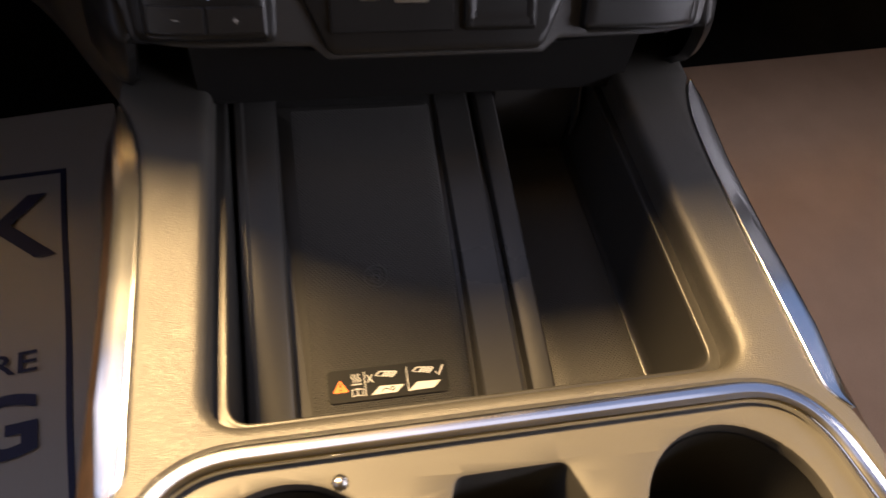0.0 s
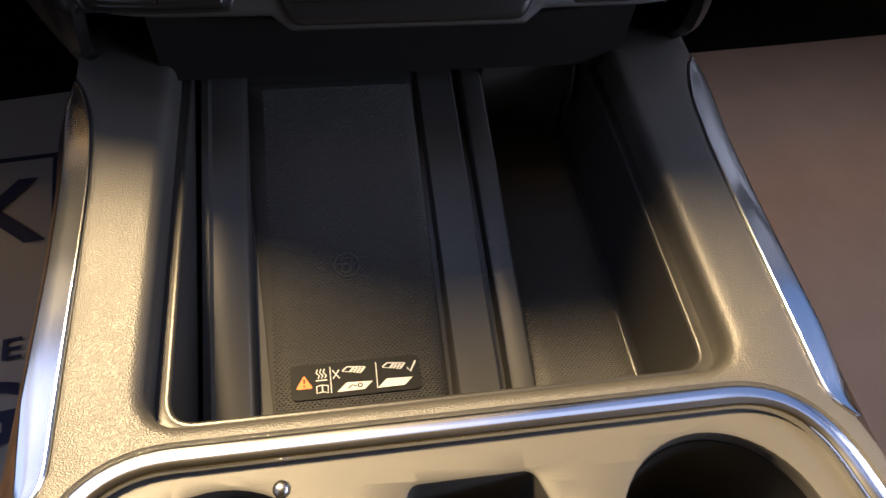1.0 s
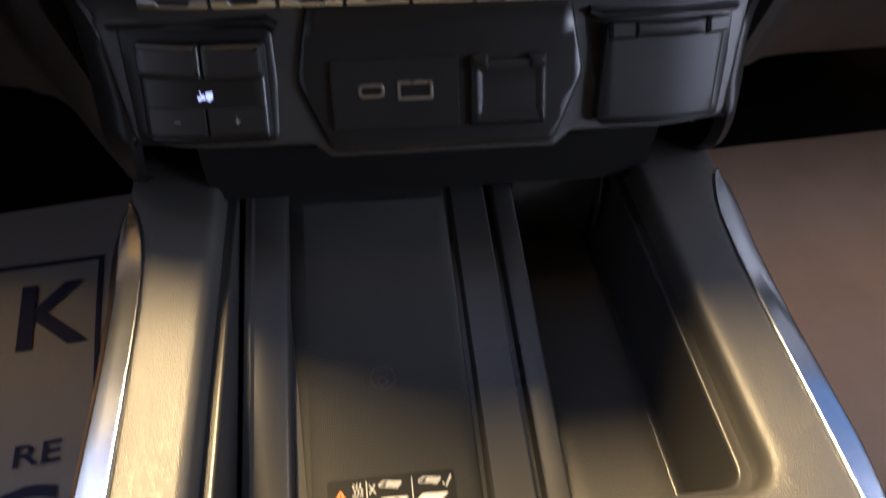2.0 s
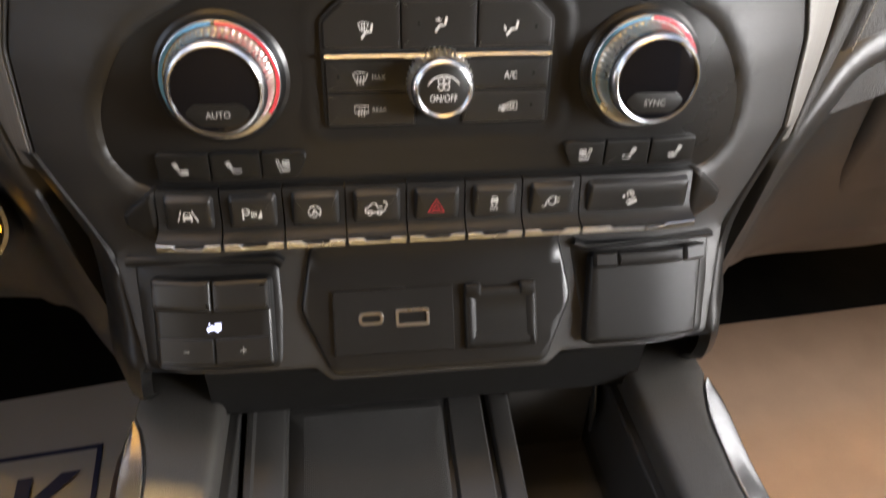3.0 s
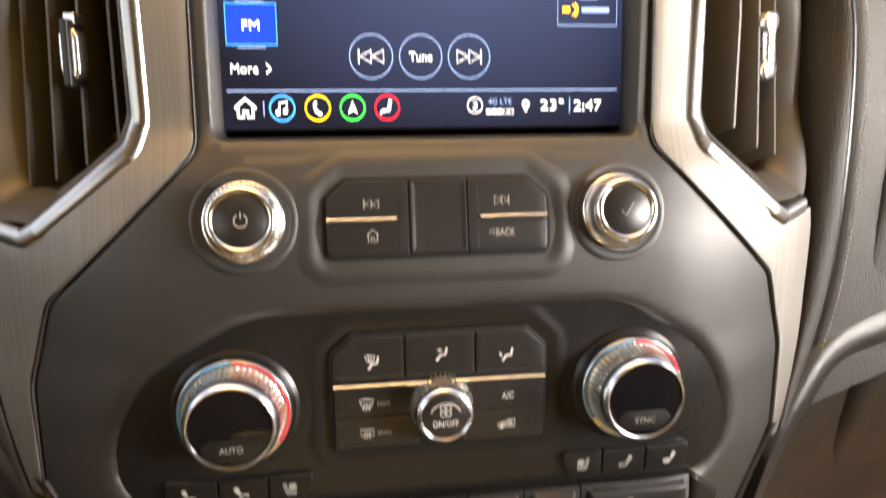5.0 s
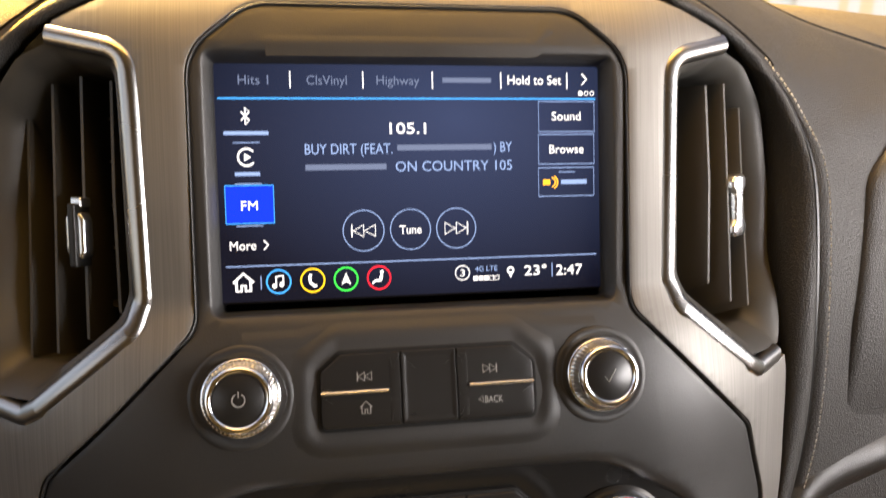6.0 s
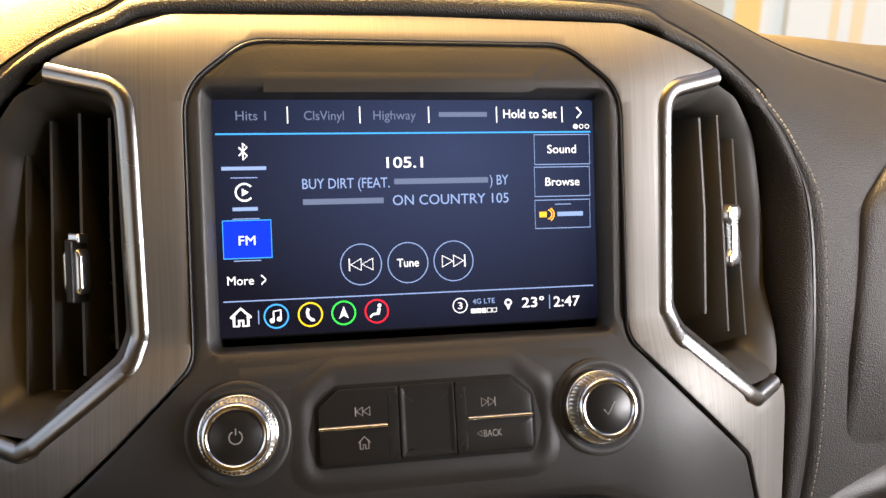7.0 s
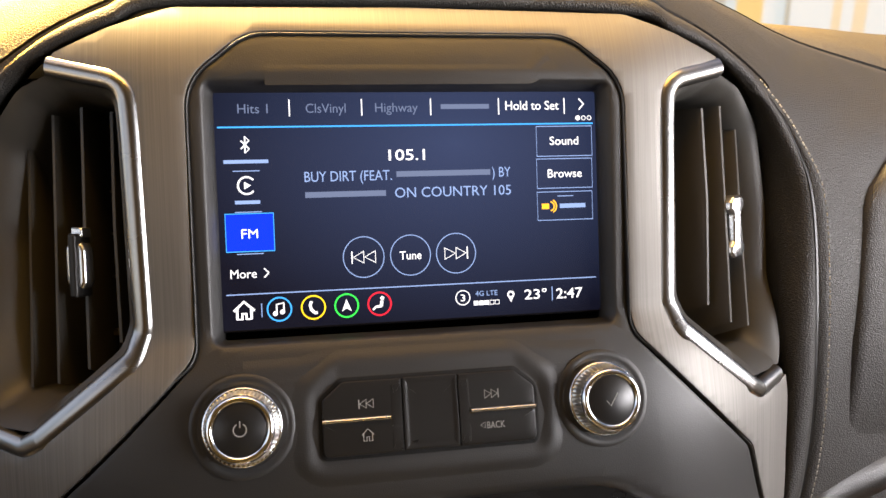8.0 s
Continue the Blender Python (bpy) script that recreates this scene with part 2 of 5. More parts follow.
# ---- materials ----
def material(name, color, rough=.5, metal=0.0, grain=0.0, bump=0.0, stretch=(1, 1, 1), vary=.15, wear=.1, kind="noise", coarse=14.0, spec=.5, coat=0.0, second=None, punch=1.0):
    """A surface with fine relief, and variation at a fine and a coarse scale."""
    m = bpy.data.materials.new(name)
    m.use_nodes = True
    n, l = m.node_tree.nodes, m.node_tree.links
    b = n["Principled BSDF"]
    b.inputs["Metallic"].default_value = metal
    b.inputs["Specular IOR Level"].default_value = spec
    b.inputs["Coat Weight"].default_value = coat
    b.inputs["Coat Roughness"].default_value = .08
    co = n.new("ShaderNodeTexCoord")
    mp = n.new("ShaderNodeMapping")
    mp.inputs["Scale"].default_value = stretch
    l.new(co.outputs["Object"], mp.inputs["Vector"])
    big = n.new("ShaderNodeTexNoise")
    big.inputs["Scale"].default_value = coarse
    big.inputs["Detail"].default_value = 5
    l.new(co.outputs["Object"], big.inputs["Vector"])
    if kind == "cells":
        fine = n.new("ShaderNodeTexVoronoi")
        fine.feature = "SMOOTH_F1"
        fine.inputs["Smoothness"].default_value = .35
        out = fine.outputs["Distance"]
    else:
        fine = n.new("ShaderNodeTexNoise")
        fine.inputs["Detail"].default_value = 3
        out = fine.outputs["Fac"]
    fine.inputs["Scale"].default_value = grain or 300
    l.new(mp.outputs[0], fine.inputs["Vector"])
    mix = n.new("ShaderNodeMix")
    mix.data_type = "RGBA"
    dark = [c * (1 - vary) for c in color]
    mix.inputs["A"].default_value = (*dark, 1)
    mix.inputs["B"].default_value = (*(second or [min(1, c * (1 + vary)) for c in color]), 1)
    add = n.new("ShaderNodeMath")
    add.operation = "MULTIPLY_ADD"
    add.inputs[1].default_value = .5
    sharp = n.new("ShaderNodeMath")
    sharp.operation = "MULTIPLY_ADD"
    sharp.inputs[1].default_value, sharp.inputs[2].default_value = punch, .5 - .5 * punch
    l.new(out, sharp.inputs[0])
    l.new(sharp.outputs[0], add.inputs[0])
    half = n.new("ShaderNodeMath")
    half.operation = "MULTIPLY"
    half.inputs[1].default_value = .5
    l.new(big.outputs["Fac"], half.inputs[0])
    l.new(half.outputs[0], add.inputs[2])
    l.new(add.outputs[0], mix.inputs["Factor"])
    l.new(mix.outputs["Result"], b.inputs["Base Color"])
    rr = n.new("ShaderNodeMapRange")
    rr.inputs["From Min"].default_value, rr.inputs["From Max"].default_value = .3, .7
    rr.inputs["To Min"].default_value, rr.inputs["To Max"].default_value = max(.02, rough - wear), min(1, rough + wear)
    l.new(big.outputs["Fac"], rr.inputs["Value"])
    l.new(rr.outputs[0], b.inputs["Roughness"])
    if bump:
        bp = n.new("ShaderNodeBump")
        bp.inputs["Strength"].default_value = bump
        bp.inputs["Distance"].default_value = .0006
        l.new(out, bp.inputs["Height"])
        l.new(bp.outputs[0], b.inputs["Normal"])
    return m


def glowing(name, color, power, rough=.12):
    """A lit piece of a display, behind its glass."""
    m = bpy.data.materials.new(name)
    m.use_nodes = True
    b = m.node_tree.nodes["Principled BSDF"]
    b.inputs["Base Color"].default_value = (.004, .004, .005, 1)
    b.inputs["Roughness"].default_value = rough
    b.inputs["Specular IOR Level"].default_value = .25
    b.inputs["Emission Color"].default_value = (*color, 1)
    b.inputs["Emission Strength"].default_value = power
    return m


GRAINED = material("grained_black_plastic", (.0060, .0060, .0060), .52, grain=1900, bump=.10, kind="cells", vary=.2, wear=.05, spec=.6)
CONSOLE = material("grained_console_plastic", (.032, .0305, .0275), .44, grain=1800, bump=.30, kind="cells", vary=.24, wear=.06)
LEATHER = material("grained_soft_trim", (.0160, .0154, .0145), .52, grain=1300, bump=.62, kind="cells", vary=.2, wear=.06, spec=.32)
# Sheen of SATIN and DULL is cut to stand in for shade low down.
SATIN = material("satin_black_plastic", (.0065, .0065, .0065), .31, grain=1600, bump=.06, vary=.2, wear=.05, spec=.34)
DULL = material("shade_dulled_plastic", (.0062, .0061, .0059), .40, grain=1500, bump=.10, vary=.2, wear=.05, spec=.24)
BUTTON = material("soft_black_button", (.0078, .0078, .0078), .36, grain=2200, bump=.05, vary=.2, wear=.05, spec=.45)
# Near-black that puts deep shade into hidden, recessed and far surfaces.
DEEPSHADE = material("painted_shade_black", (.004, .004, .004), .7, grain=400, bump=.2, spec=.2)
VENTBLACK = material("dark_vent_plastic", (.031, .030, .0272), .46, grain=1500, bump=.08, vary=.15, wear=.06, spec=.35)
GLASSY = material("black_glass_face", (.004, .004, .005), .10, grain=200, vary=.3, wear=.04, spec=.28)
CHROME = material("polished_chrome", (.75, .765, .79), .14, 1.0, grain=300, vary=.05, wear=.04)
SATINCHROME = material("satin_chrome", (.53, .545, .57), .26, 1.0, grain=300, vary=.06, wear=.05)
BRUSHED = material("brushed_aluminium", (.172, .166, .156), .62, 1.0, grain=1500, bump=.05, stretch=(1, .006, .008), vary=.26, wear=.06, punch=2.2)
# One rubber, two tones: darkened for the shaded bay, lightened for the sunlit.
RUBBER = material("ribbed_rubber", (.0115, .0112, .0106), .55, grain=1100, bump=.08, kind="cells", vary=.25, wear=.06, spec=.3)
SIDEMAT = material("lightened_mat_rubber", (.042, .041, .039), .55, grain=1100, bump=.08, kind="cells", vary=.25, wear=.06, spec=.3)
LINER = material("smooth_tray_plastic", (.020, .0196, .0190), .34, grain=1200, bump=.10, vary=.2, wear=.08, spec=.32)
PANEL = material("smooth_cup_panel", (.043, .041, .037), .52, grain=1500, bump=.1, vary=.15, wear=.07, spec=.3)
WOOD = material("dark_open_grain_wood", (.008, .0036, .0024), .45, grain=330, bump=.4, stretch=(1.0, .35, 1.0), vary=.6, second=(.024, .013, .009), punch=3.0)
CARPET = material("brown_carpet", (.37, .255, .185), .95, grain=1400, bump=1.0, vary=.3, wear=.04, coarse=22, spec=.1)
PAPER = material("grey_white_paper", (.37, .362, .358), .8, grain=700, bump=.15, vary=.06, coarse=9, spec=.2)
INK = material("dark_blue_ink", (.020, .026, .075), .7, grain=900, vary=.2)
HEADLINER = material("dark_headliner", (.022, .021, .020), .95, grain=1200, bump=.4, vary=.1)
DOORTRIM = material("dark_door_trim", (.035, .033, .030), .7, grain=500, bump=.4, vary=.2)
CONCRETE = material("grey_showroom_floor", (.34, .33, .31), .5, grain=60, bump=.1, vary=.12, coarse=2)
PRINT = material("white_print", (.44, .44, .425), .5, grain=900, vary=.08)
GREYPRINT = material("grey_print", (.22, .22, .21), .5, grain=900, vary=.1)
ORANGE = material("orange_print", (.75, .15, .006), .5, grain=900, vary=.08)
RED = material("red_print", (.36, .022, .035), .4, grain=900, vary=.1)
BLUE = material("blue_print", (.050, .17, .29), .4, grain=900, vary=.1)
THREAD = material("grey_thread", (.42, .41, .39), .8, grain=2500, bump=.5, vary=.2)
LABEL = material("black_label_film", (.005, .005, .005), .55, grain=900, vary=.2, spec=.15)
KNURLED = material("bright_knurled_chrome", (.84, .82, .77), .30, 1.0, grain=600, vary=.08, wear=.05)
VENTCHROME = material("soft_chrome", (.27, .267, .262), .28, 1.0, grain=300, vary=.06, wear=.05)
GUNMETAL = material("dark_satin_chrome", (.34, .33, .32), .28, 1.0, grain=300, vary=.06, wear=.05)
KNEE = material("grained_lower_trim", (.0076, .0073, .0068), .42, grain=1500, bump=.22, kind="cells", vary=.2, wear=.05, spec=.5)
# Lid colour and sheen lowered in place of the shade that falls there.
LID = material("shade_darkened_lid", (.0062, .0061, .0058), .40, grain=1800, bump=.10, vary=.2, wear=.06, spec=.2)
STEEL = material("dull_steel", (.50, .48, .45), .3, 1.0, grain=600, vary=.1)
LIT_BACK = glowing("display_backlight", (.018, .028, .075), .12)
_n, _l = LIT_BACK.node_tree.nodes, LIT_BACK.node_tree.links
_co, _mp, _gr, _rp = (_n.new(k) for k in ("ShaderNodeTexCoord", "ShaderNodeMapping", "ShaderNodeTexGradient", "ShaderNodeValToRGB"))
_mp.inputs["Location"].default_value, _mp.inputs["Scale"].default_value, _gr.gradient_type = (-.15, -.30, 0), (7.5, 11, 0), "SPHERICAL"
_rp.color_ramp.elements[0].color, _rp.color_ramp.elements[1].color = (.004, .006, .018, 1), (.055, .083, .19, 1)
_l.new(_co.outputs["Object"], _mp.inputs[0]), _l.new(_mp.outputs[0], _gr.inputs[0]), _l.new(_gr.outputs["Fac"], _rp.inputs[0]), _l.new(_rp.outputs[0], _n["Principled BSDF"].inputs["Emission Color"])
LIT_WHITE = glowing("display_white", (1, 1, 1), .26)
LIT_COOL = glowing("lamp_cool_white", (.62, .66, 1), .26)
LIT_PALE = glowing("display_pale_blue", (.40, .58, 1), .15)
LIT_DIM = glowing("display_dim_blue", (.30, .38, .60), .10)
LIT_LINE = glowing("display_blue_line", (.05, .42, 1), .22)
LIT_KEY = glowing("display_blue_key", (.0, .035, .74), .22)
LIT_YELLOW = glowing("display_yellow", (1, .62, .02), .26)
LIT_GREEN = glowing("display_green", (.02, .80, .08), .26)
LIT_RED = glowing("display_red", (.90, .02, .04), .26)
LIT_AMBER = glowing("amber_lamp", (1, .45, .03), .30)


# ---- the setting: ground, cabin shell, floor, view outside ----
def plain(name, bm, mat, label, category, m=None, smooth=40):
    return tagged(part(name, bm, mat, None, m=m, smooth=smooth), label, category, kind="structure")


plain("ground", slab(box(-60, 60, -60, 60), [(0, -.70), (0, -.66)]), CONCRETE, "grey concrete showroom floor under the truck", "ground")
# Footwell surfaces carry their shade as a near-black colour.
plain("floor", slab(box(-.80, .80, -1.2, .75), [(0, .06), (0, .09)], grid=.2), DEEPSHADE, "floor pan of the truck cabin, near-black for shade", "floor")
plain("wall_front", slab(box(-.80, .80, .09, .79), [(0, .44), (0, .47)], to=lambda a, b, h: Vector((a, h + .12 * max(0, .3 - b) / .2, b))), DEEPSHADE,
      "firewall under the dashboard, near-black for the footwell's shade", "wall")
for side, tag, sill, words in ((-1, "wall_left", .70, "dark truck door and pillar with window gaps"), (1, "wall_right", .70, "dark truck door and pillar with window gaps")):
    plain(tag, slab([(-1.2, .06), (.75, .06), (.75, .80), (.45, .80), (-.14, 1.24), (-1.2, 1.24)], [(0, 0), (0, .04)],
          holes=[(rounded([(-.95, sill), (.28, sill), (.28, .86), (-.14, 1.17), (-.95, 1.17)], .03), [(0, .04), (0, 0)], False)],
          to=lambda a, b, h, s=side: Vector((s * (.78 + h), a, b))), DOORTRIM, words, "wall")
# Never in view: the wall stops light from behind, the dark ceiling cuts bounce.
plain("wall_rear", slab(box(-.82, .82, .06, 1.24), [(0, 0), (0, .04)], cap=True, to=lambda a, b, h: Vector((a, -1.2 - h, b))), DEEPSHADE, "unseen near-black wall added to block light from behind", "wall")
plain("ceiling", slab(box(-.82, .82, -1.24, -.15), [(0, 1.24), (0, 1.28)], cap=True), HEADLINER, "dark cloth headliner of the truck cabin", "ceiling")


def hall_glow():
    """Far, softly blurred bands of a bright hall: white glazing, tan posts and a yellow panel, by their place across."""
    m = bpy.data.materials.new("bright_hall")
    m.use_nodes = True
    n, l = m.node_tree.nodes, m.node_tree.links
    co, sep, mr, ramp = (n.new(k) for k in ("ShaderNodeTexCoord", "ShaderNodeSeparateXYZ", "ShaderNodeMapRange", "ShaderNodeValToRGB"))
    mr.inputs["From Min"].default_value, mr.inputs["From Max"].default_value = 4.0, 9.0
    l.new(co.outputs["Object"], sep.inputs[0])
    l.new(sep.outputs[0], mr.inputs["Value"])
    l.new(mr.outputs[0], ramp.inputs[0])
    ramp.color_ramp.interpolation = "EASE"
    white, tan, grey, yellow, pale = (.80, .84, .82, 1), (.86, .68, .40, 1), (.42, .42, .34, 1), (.88, .60, .14, 1), (.62, .74, .76, 1)
    bands = ((0, grey), (.24, grey), (.285, grey), (.297, pale), (.314, pale), (.331, yellow), (.393, yellow), (.412, white), (.46, pale), (.477, grey), (.492, white), (.604, white), (.621, tan), (.635, tan),
             (.648, white), (.670, white), (.686, tan), (.711, tan), (.729, white), (1, white))
    e = ramp.color_ramp.elements
    e[0].position, e[0].color, e[1].position, e[1].color = bands[0][0], bands[0][1], bands[-1][0], bands[-1][1]
    for at, c in bands[1:-1]:
        e.new(at).color = c
    b = n["Principled BSDF"]
    l.new(ramp.outputs[0], b.inputs["Emission Color"])
    b.inputs["Base Color"].default_value = (.2, .2, .2, 1)
    b.inputs["Emission Strength"].default_value = .115
    return m


plain("backdrop", slab(box(-16, 16, -.66, 6), [(0, 0), (0, .1)], to=lambda a, b, h: Vector((a, 9.1 - h, b))), hall_glow(), "bright blurred hall with white glazing and a yellow panel", "backdrop")

# driver's side: paper floor cover with its print; passenger's side: brown carpet
TURN = 7.3
paper_at = Matrix.Translation((-.285, .215, .107)) @ pose(0, 0, 0, 0, 0, TURN)


def wavy(a, b, h, amp=.004):
    return Vector((a, b, h + amp * math.sin(a * 9 + 1) * math.sin(b * 11) + amp * .5 * math.sin(b * 31 + a * 7)))


cover_sheet = tagged(new("paper_floor_mat", mesh_of("paper_floor_mat", slab(rounded(box(-.50, .030, -.45, .004), .004), [(0, -.0004), (0, 0)], grid=.02, cap=True,
                     to=lambda a, b, h: wavy(a, b, h)), PAPER)), "pale paper floor cover with dark blue print on the driver's floor", "floor mat")
cover_sheet.matrix_basis = paper_at
for words, x, y, w, hgt in (("K", -.060, -.139, .062, .071), ("RE", -.064, -.279, .036, .020), ("G", -.074, -.334, .058, .052)):
    bm = lettering(words, w, hgt, .0012, bold=.02 if hgt > .03 else .01)
    for v in bm.verts:
        v.co = wavy(v.co.x + x, v.co.y + y, .0026)
    part("print", bm, INK, cover_sheet, m=paper_at)
part("border", slab(box(-.48, -.020, -.44, -.073), [(0, .0004), (0, .001)], holes=[(box(-.47, -.025, -.43, -.078), [(0, .001), (0, .0004)], False)], grid=.02, to=wavy), INK, cover_sheet, m=paper_at)

tagged(part("carpet", slab(rounded([(.155, -.33), (.76, -.33), (.76, .270), (.44, .252), (.20, .233), (.155, .229)], .01), [(0, .088), (0, .100), (.004, .104)], grid=.03, to=lambda a, b, h: wavy(a, b, h, .003)), CARPET),
       "plain brown carpet on the passenger's floor", "carpet", kind="structure")
# The driver's carpet takes the same painted shade, not the brown.
tagged(part("carpet", slab(rounded(box(-.76, -.155, -1.2, .2), .01), [(0, .088), (0, .098), (.004, .100)]), DEEPSHADE), "carpet under the driver's floor cover, near-black for shade", "carpet", kind="structure")

# ---- dashboard ----
dash = thing("dashboard", (0, 0, .45), "black truck dashboard with brushed aluminium surround and stitched soft trim", "dashboard")

# centre stack: one black face with openings for the display and the climate panel
STACK = inset(rounded(mirrored([(0, .8245), (.0725, .8245, .025), (.0983, .8048, .025), (.0983, .690, .012), (.1628, .628, .016), (.1752, .590, .03), (.1762, .538, .01),
                          (.150, .502, .02), (.141, .470, .015), (.138, .4572, .003), (.060, .4565), (.052, .4512), (0, .4512)])), -.0005)
DISPLAY_GAP = rounded(box(-.0925, .0925, .6945, .8055), .005)
CLIMATE_GAP = rounded(mirrored([(0, .6245), (.082, .6245, .05), (.127, .6000, .06), (.1425, .569, .05), (.1420, .549, .02), (.131, .5365, .012), (0, .5365)]), .003, 9)
part("fascia", slab(STACK, [(0, -.10), (0, -.0020), (.0002, -.0005), (.0008, 0), (.0026, 0)],
     holes=[(DISPLAY_GAP, [(-.001, 0), (0, -.0006), (.003, -.0085), (.0035, -.0125)], False),
            (CLIMATE_GAP, [(-.0062, 0), (-.0042, -.0004), (-.0018, -.0014), (0, -.0030), (.0005, -.006)], False)], grid=.006, to=on_dash), GRAINED, dash, "grained black centre fascia")
# pressed brow over the display, and the ledge under it
part("brow", sweep(rounded([(-.066, .8092), (.054, .8096), (.0625, .8172)], .004, closed=False), swell(.0110, .00025), on_dash), GRAINED, dash)
part("ledge", sweep(rounded([(-.080, .6850), (-.056, .6855), (-.040, .6885), (.040, .6885), (.056, .6855), (.080, .6850)], .01, 6, closed=False), swell(.0100, .0005), on_dash), GRAINED, dash)

# brushed surround
HALF = [(0, .8372), (.105, .8358, .02), (.131, .827, .02), (.1545, .8165, .001), (.1575, .8125, .001), (.1200, .8066, .015), (.1190, .785, .01), (.1172, .702, .010),
        (.1205, .6905, .010), (.1655, .6545, .006), (.1735, .6500, .006), (.1985, .6520, .001), (.2000, .640, .01), (.1985, .60, .02), (.1930, .568, .02), (.1840, .537, .001), (.1782, .5365, .001),
        (.1772, .590, .03), (.1645, .6290, .016), (.0998, .6910, .012), (.0998, .8055, .025), (.0735, .8260, .025), (0, .8260)]
outer = [(p[0], p[1], p[2] if len(p) > 2 else 0) for p in HALF]
SURROUND = rounded(outer[:-1] + [(.0004, .8260, 0)] + [(-.0004, .8260, 0)] + [(-p[0], p[1], p[2]) for p in reversed(outer[1:-1])])
part("aluminium_surround", slab(SURROUND, [(0, -.012), (0, -.0010), (.0002, -.0002), (.0007, 0)], grid=.005, to=lambda a, b, h: on_dash(a, b, h + .0012)), BRUSHED, dash, "brushed aluminium trim arch")
bead = rounded([(-.1775, .538), (-.1765, .590, .03), (-.1637, .6285, .016), (-.0990, .6905, .012), (-.0990, .8051, .025), (-.0730, .8252, .025), (.0730, .8252, .025), (.0990, .8051, .025),
                (.0990, .6905, .012), (.1637, .6285, .016), (.1765, .590, .03), (.1775, .538)], .01, 6, closed=False)
part("edge_bead", sweep(bead, dome(.0009, .0012, 6, -.002), on_dash), GRAINED, dash)

# soft trim: smooth sheets through a few curves, mirrored
EDGE = [(0, .8385), (.105, .8370), (.131, .8285), (.1555, .8180), (.175, .803), (.190, .783), (.2, .745), (.2012, .67), (.1995, .60), (.186, .537)]
EDGE = [(x, face_y(x, z) + .001, z) for x, z in EDGE]
SEAM = [(0, .034, .848), (.108, .035, .845), (.136, .035, .836), (.165, .032, .820), (.190, .026, .798), (.206, .019, .773), (.2155, .009, .74), (.2165, -.007, .67), (.2145, -.016, .60), (.200, -.024, .535)]
CREASE = [(0, .07, .872), (.115, .07, .868), (.16, .075, .856), (.197, .08, .8435), (.241, .08, .826), (.31, .085, .809), (.42, .09, .782), (.42, .055, .70), (.41, .03, .63), (.39, .012, .586)]
TOP = [(0, .16, .876), (.13, .16, .872), (.18, .16, .858), (.215, .14, .847), (.262, .16, .840), (.36, .18, .8345), (.60, .19, .812), (.66, .12, .70), (.66, .09, .63), (.66, .08, .594)]
FAR = [(0, .60, .852), (.2, .60, .848), (.3, .60, .840), (.45, .58, .832), (.74, .55, .822), (.77, .4, .815), (.77, .25, .78), (.77, .16, .70), (.77, .12, .64), (.77, .10, .605)]


def across(keys, n=10):
    right = spline(keys, n)
    return [Vector((-p.x, p.y, p.z)) for p in reversed(right[1:])] + right


def between(a, b, t, push):
    """A curve between two curves, pushed out towards the cabin."""
    out = []
    for p, q in zip(a, b):
        d = (q - p)
        n = Vector((0, -.72, .70)) if abs(p.z) > .80 else Vector((0, -1, .15))
        out.append(p + d * t + n.normalized() * push)
    return out


c_edge, c_seam, c_crease, c_top, c_far = (across(k) for k in (EDGE, SEAM, CREASE, TOP, FAR))
# the roll is narrower on the driver's side
c_seam = [e.lerp(p, .92) if p.x < -.09 else (e.lerp(p, 1 - .08 * (-p.x) / .09) if p.x < 0 else p) for e, p in zip(c_edge, c_seam)]
tuck = [p + Vector((0, .012, 0)) for p in c_edge]
dip = [p + Vector((0, .0040, -.0016)) for p in c_seam]
part("soft_roll", loft([tuck, c_edge, between(c_edge, c_seam, .06, .0026), between(c_edge, c_seam, .16, .0040), between(c_edge, c_seam, .34, .0050), between(c_edge, c_seam, .6, .0048), between(c_edge, c_seam, .84, .0028),
     between(c_edge, c_seam, .97, .0006), dip]), LEATHER, dash, "grained soft roll round the surround", smooth=80)
part("soft_pad", loft([dip, between(c_seam, c_crease, .02, .0006), between(c_seam, c_crease, .06, .0016), between(c_seam, c_crease, .3, .0035), between(c_seam, c_crease, .65, .0038), between(c_seam, c_crease, .93, .0015),
     between(c_seam, c_crease, .985, .0003), [p + Vector((0, .0045, -.0036)) for p in c_crease]]), LEATHER, dash, "grained soft dash pad", smooth=80)
part("dash_top", loft([[p + Vector((0, .0045, -.0036)) for p in c_crease], between(c_crease, c_top, .02, .0008), between(c_crease, c_top, .3, .002), between(c_crease, c_top, .7, .001), c_top, between(c_top, c_far, .5, 0), c_far,
     [p + Vector((0, .1, -.3)) for p in c_far]]), LEATHER, dash, smooth=80)
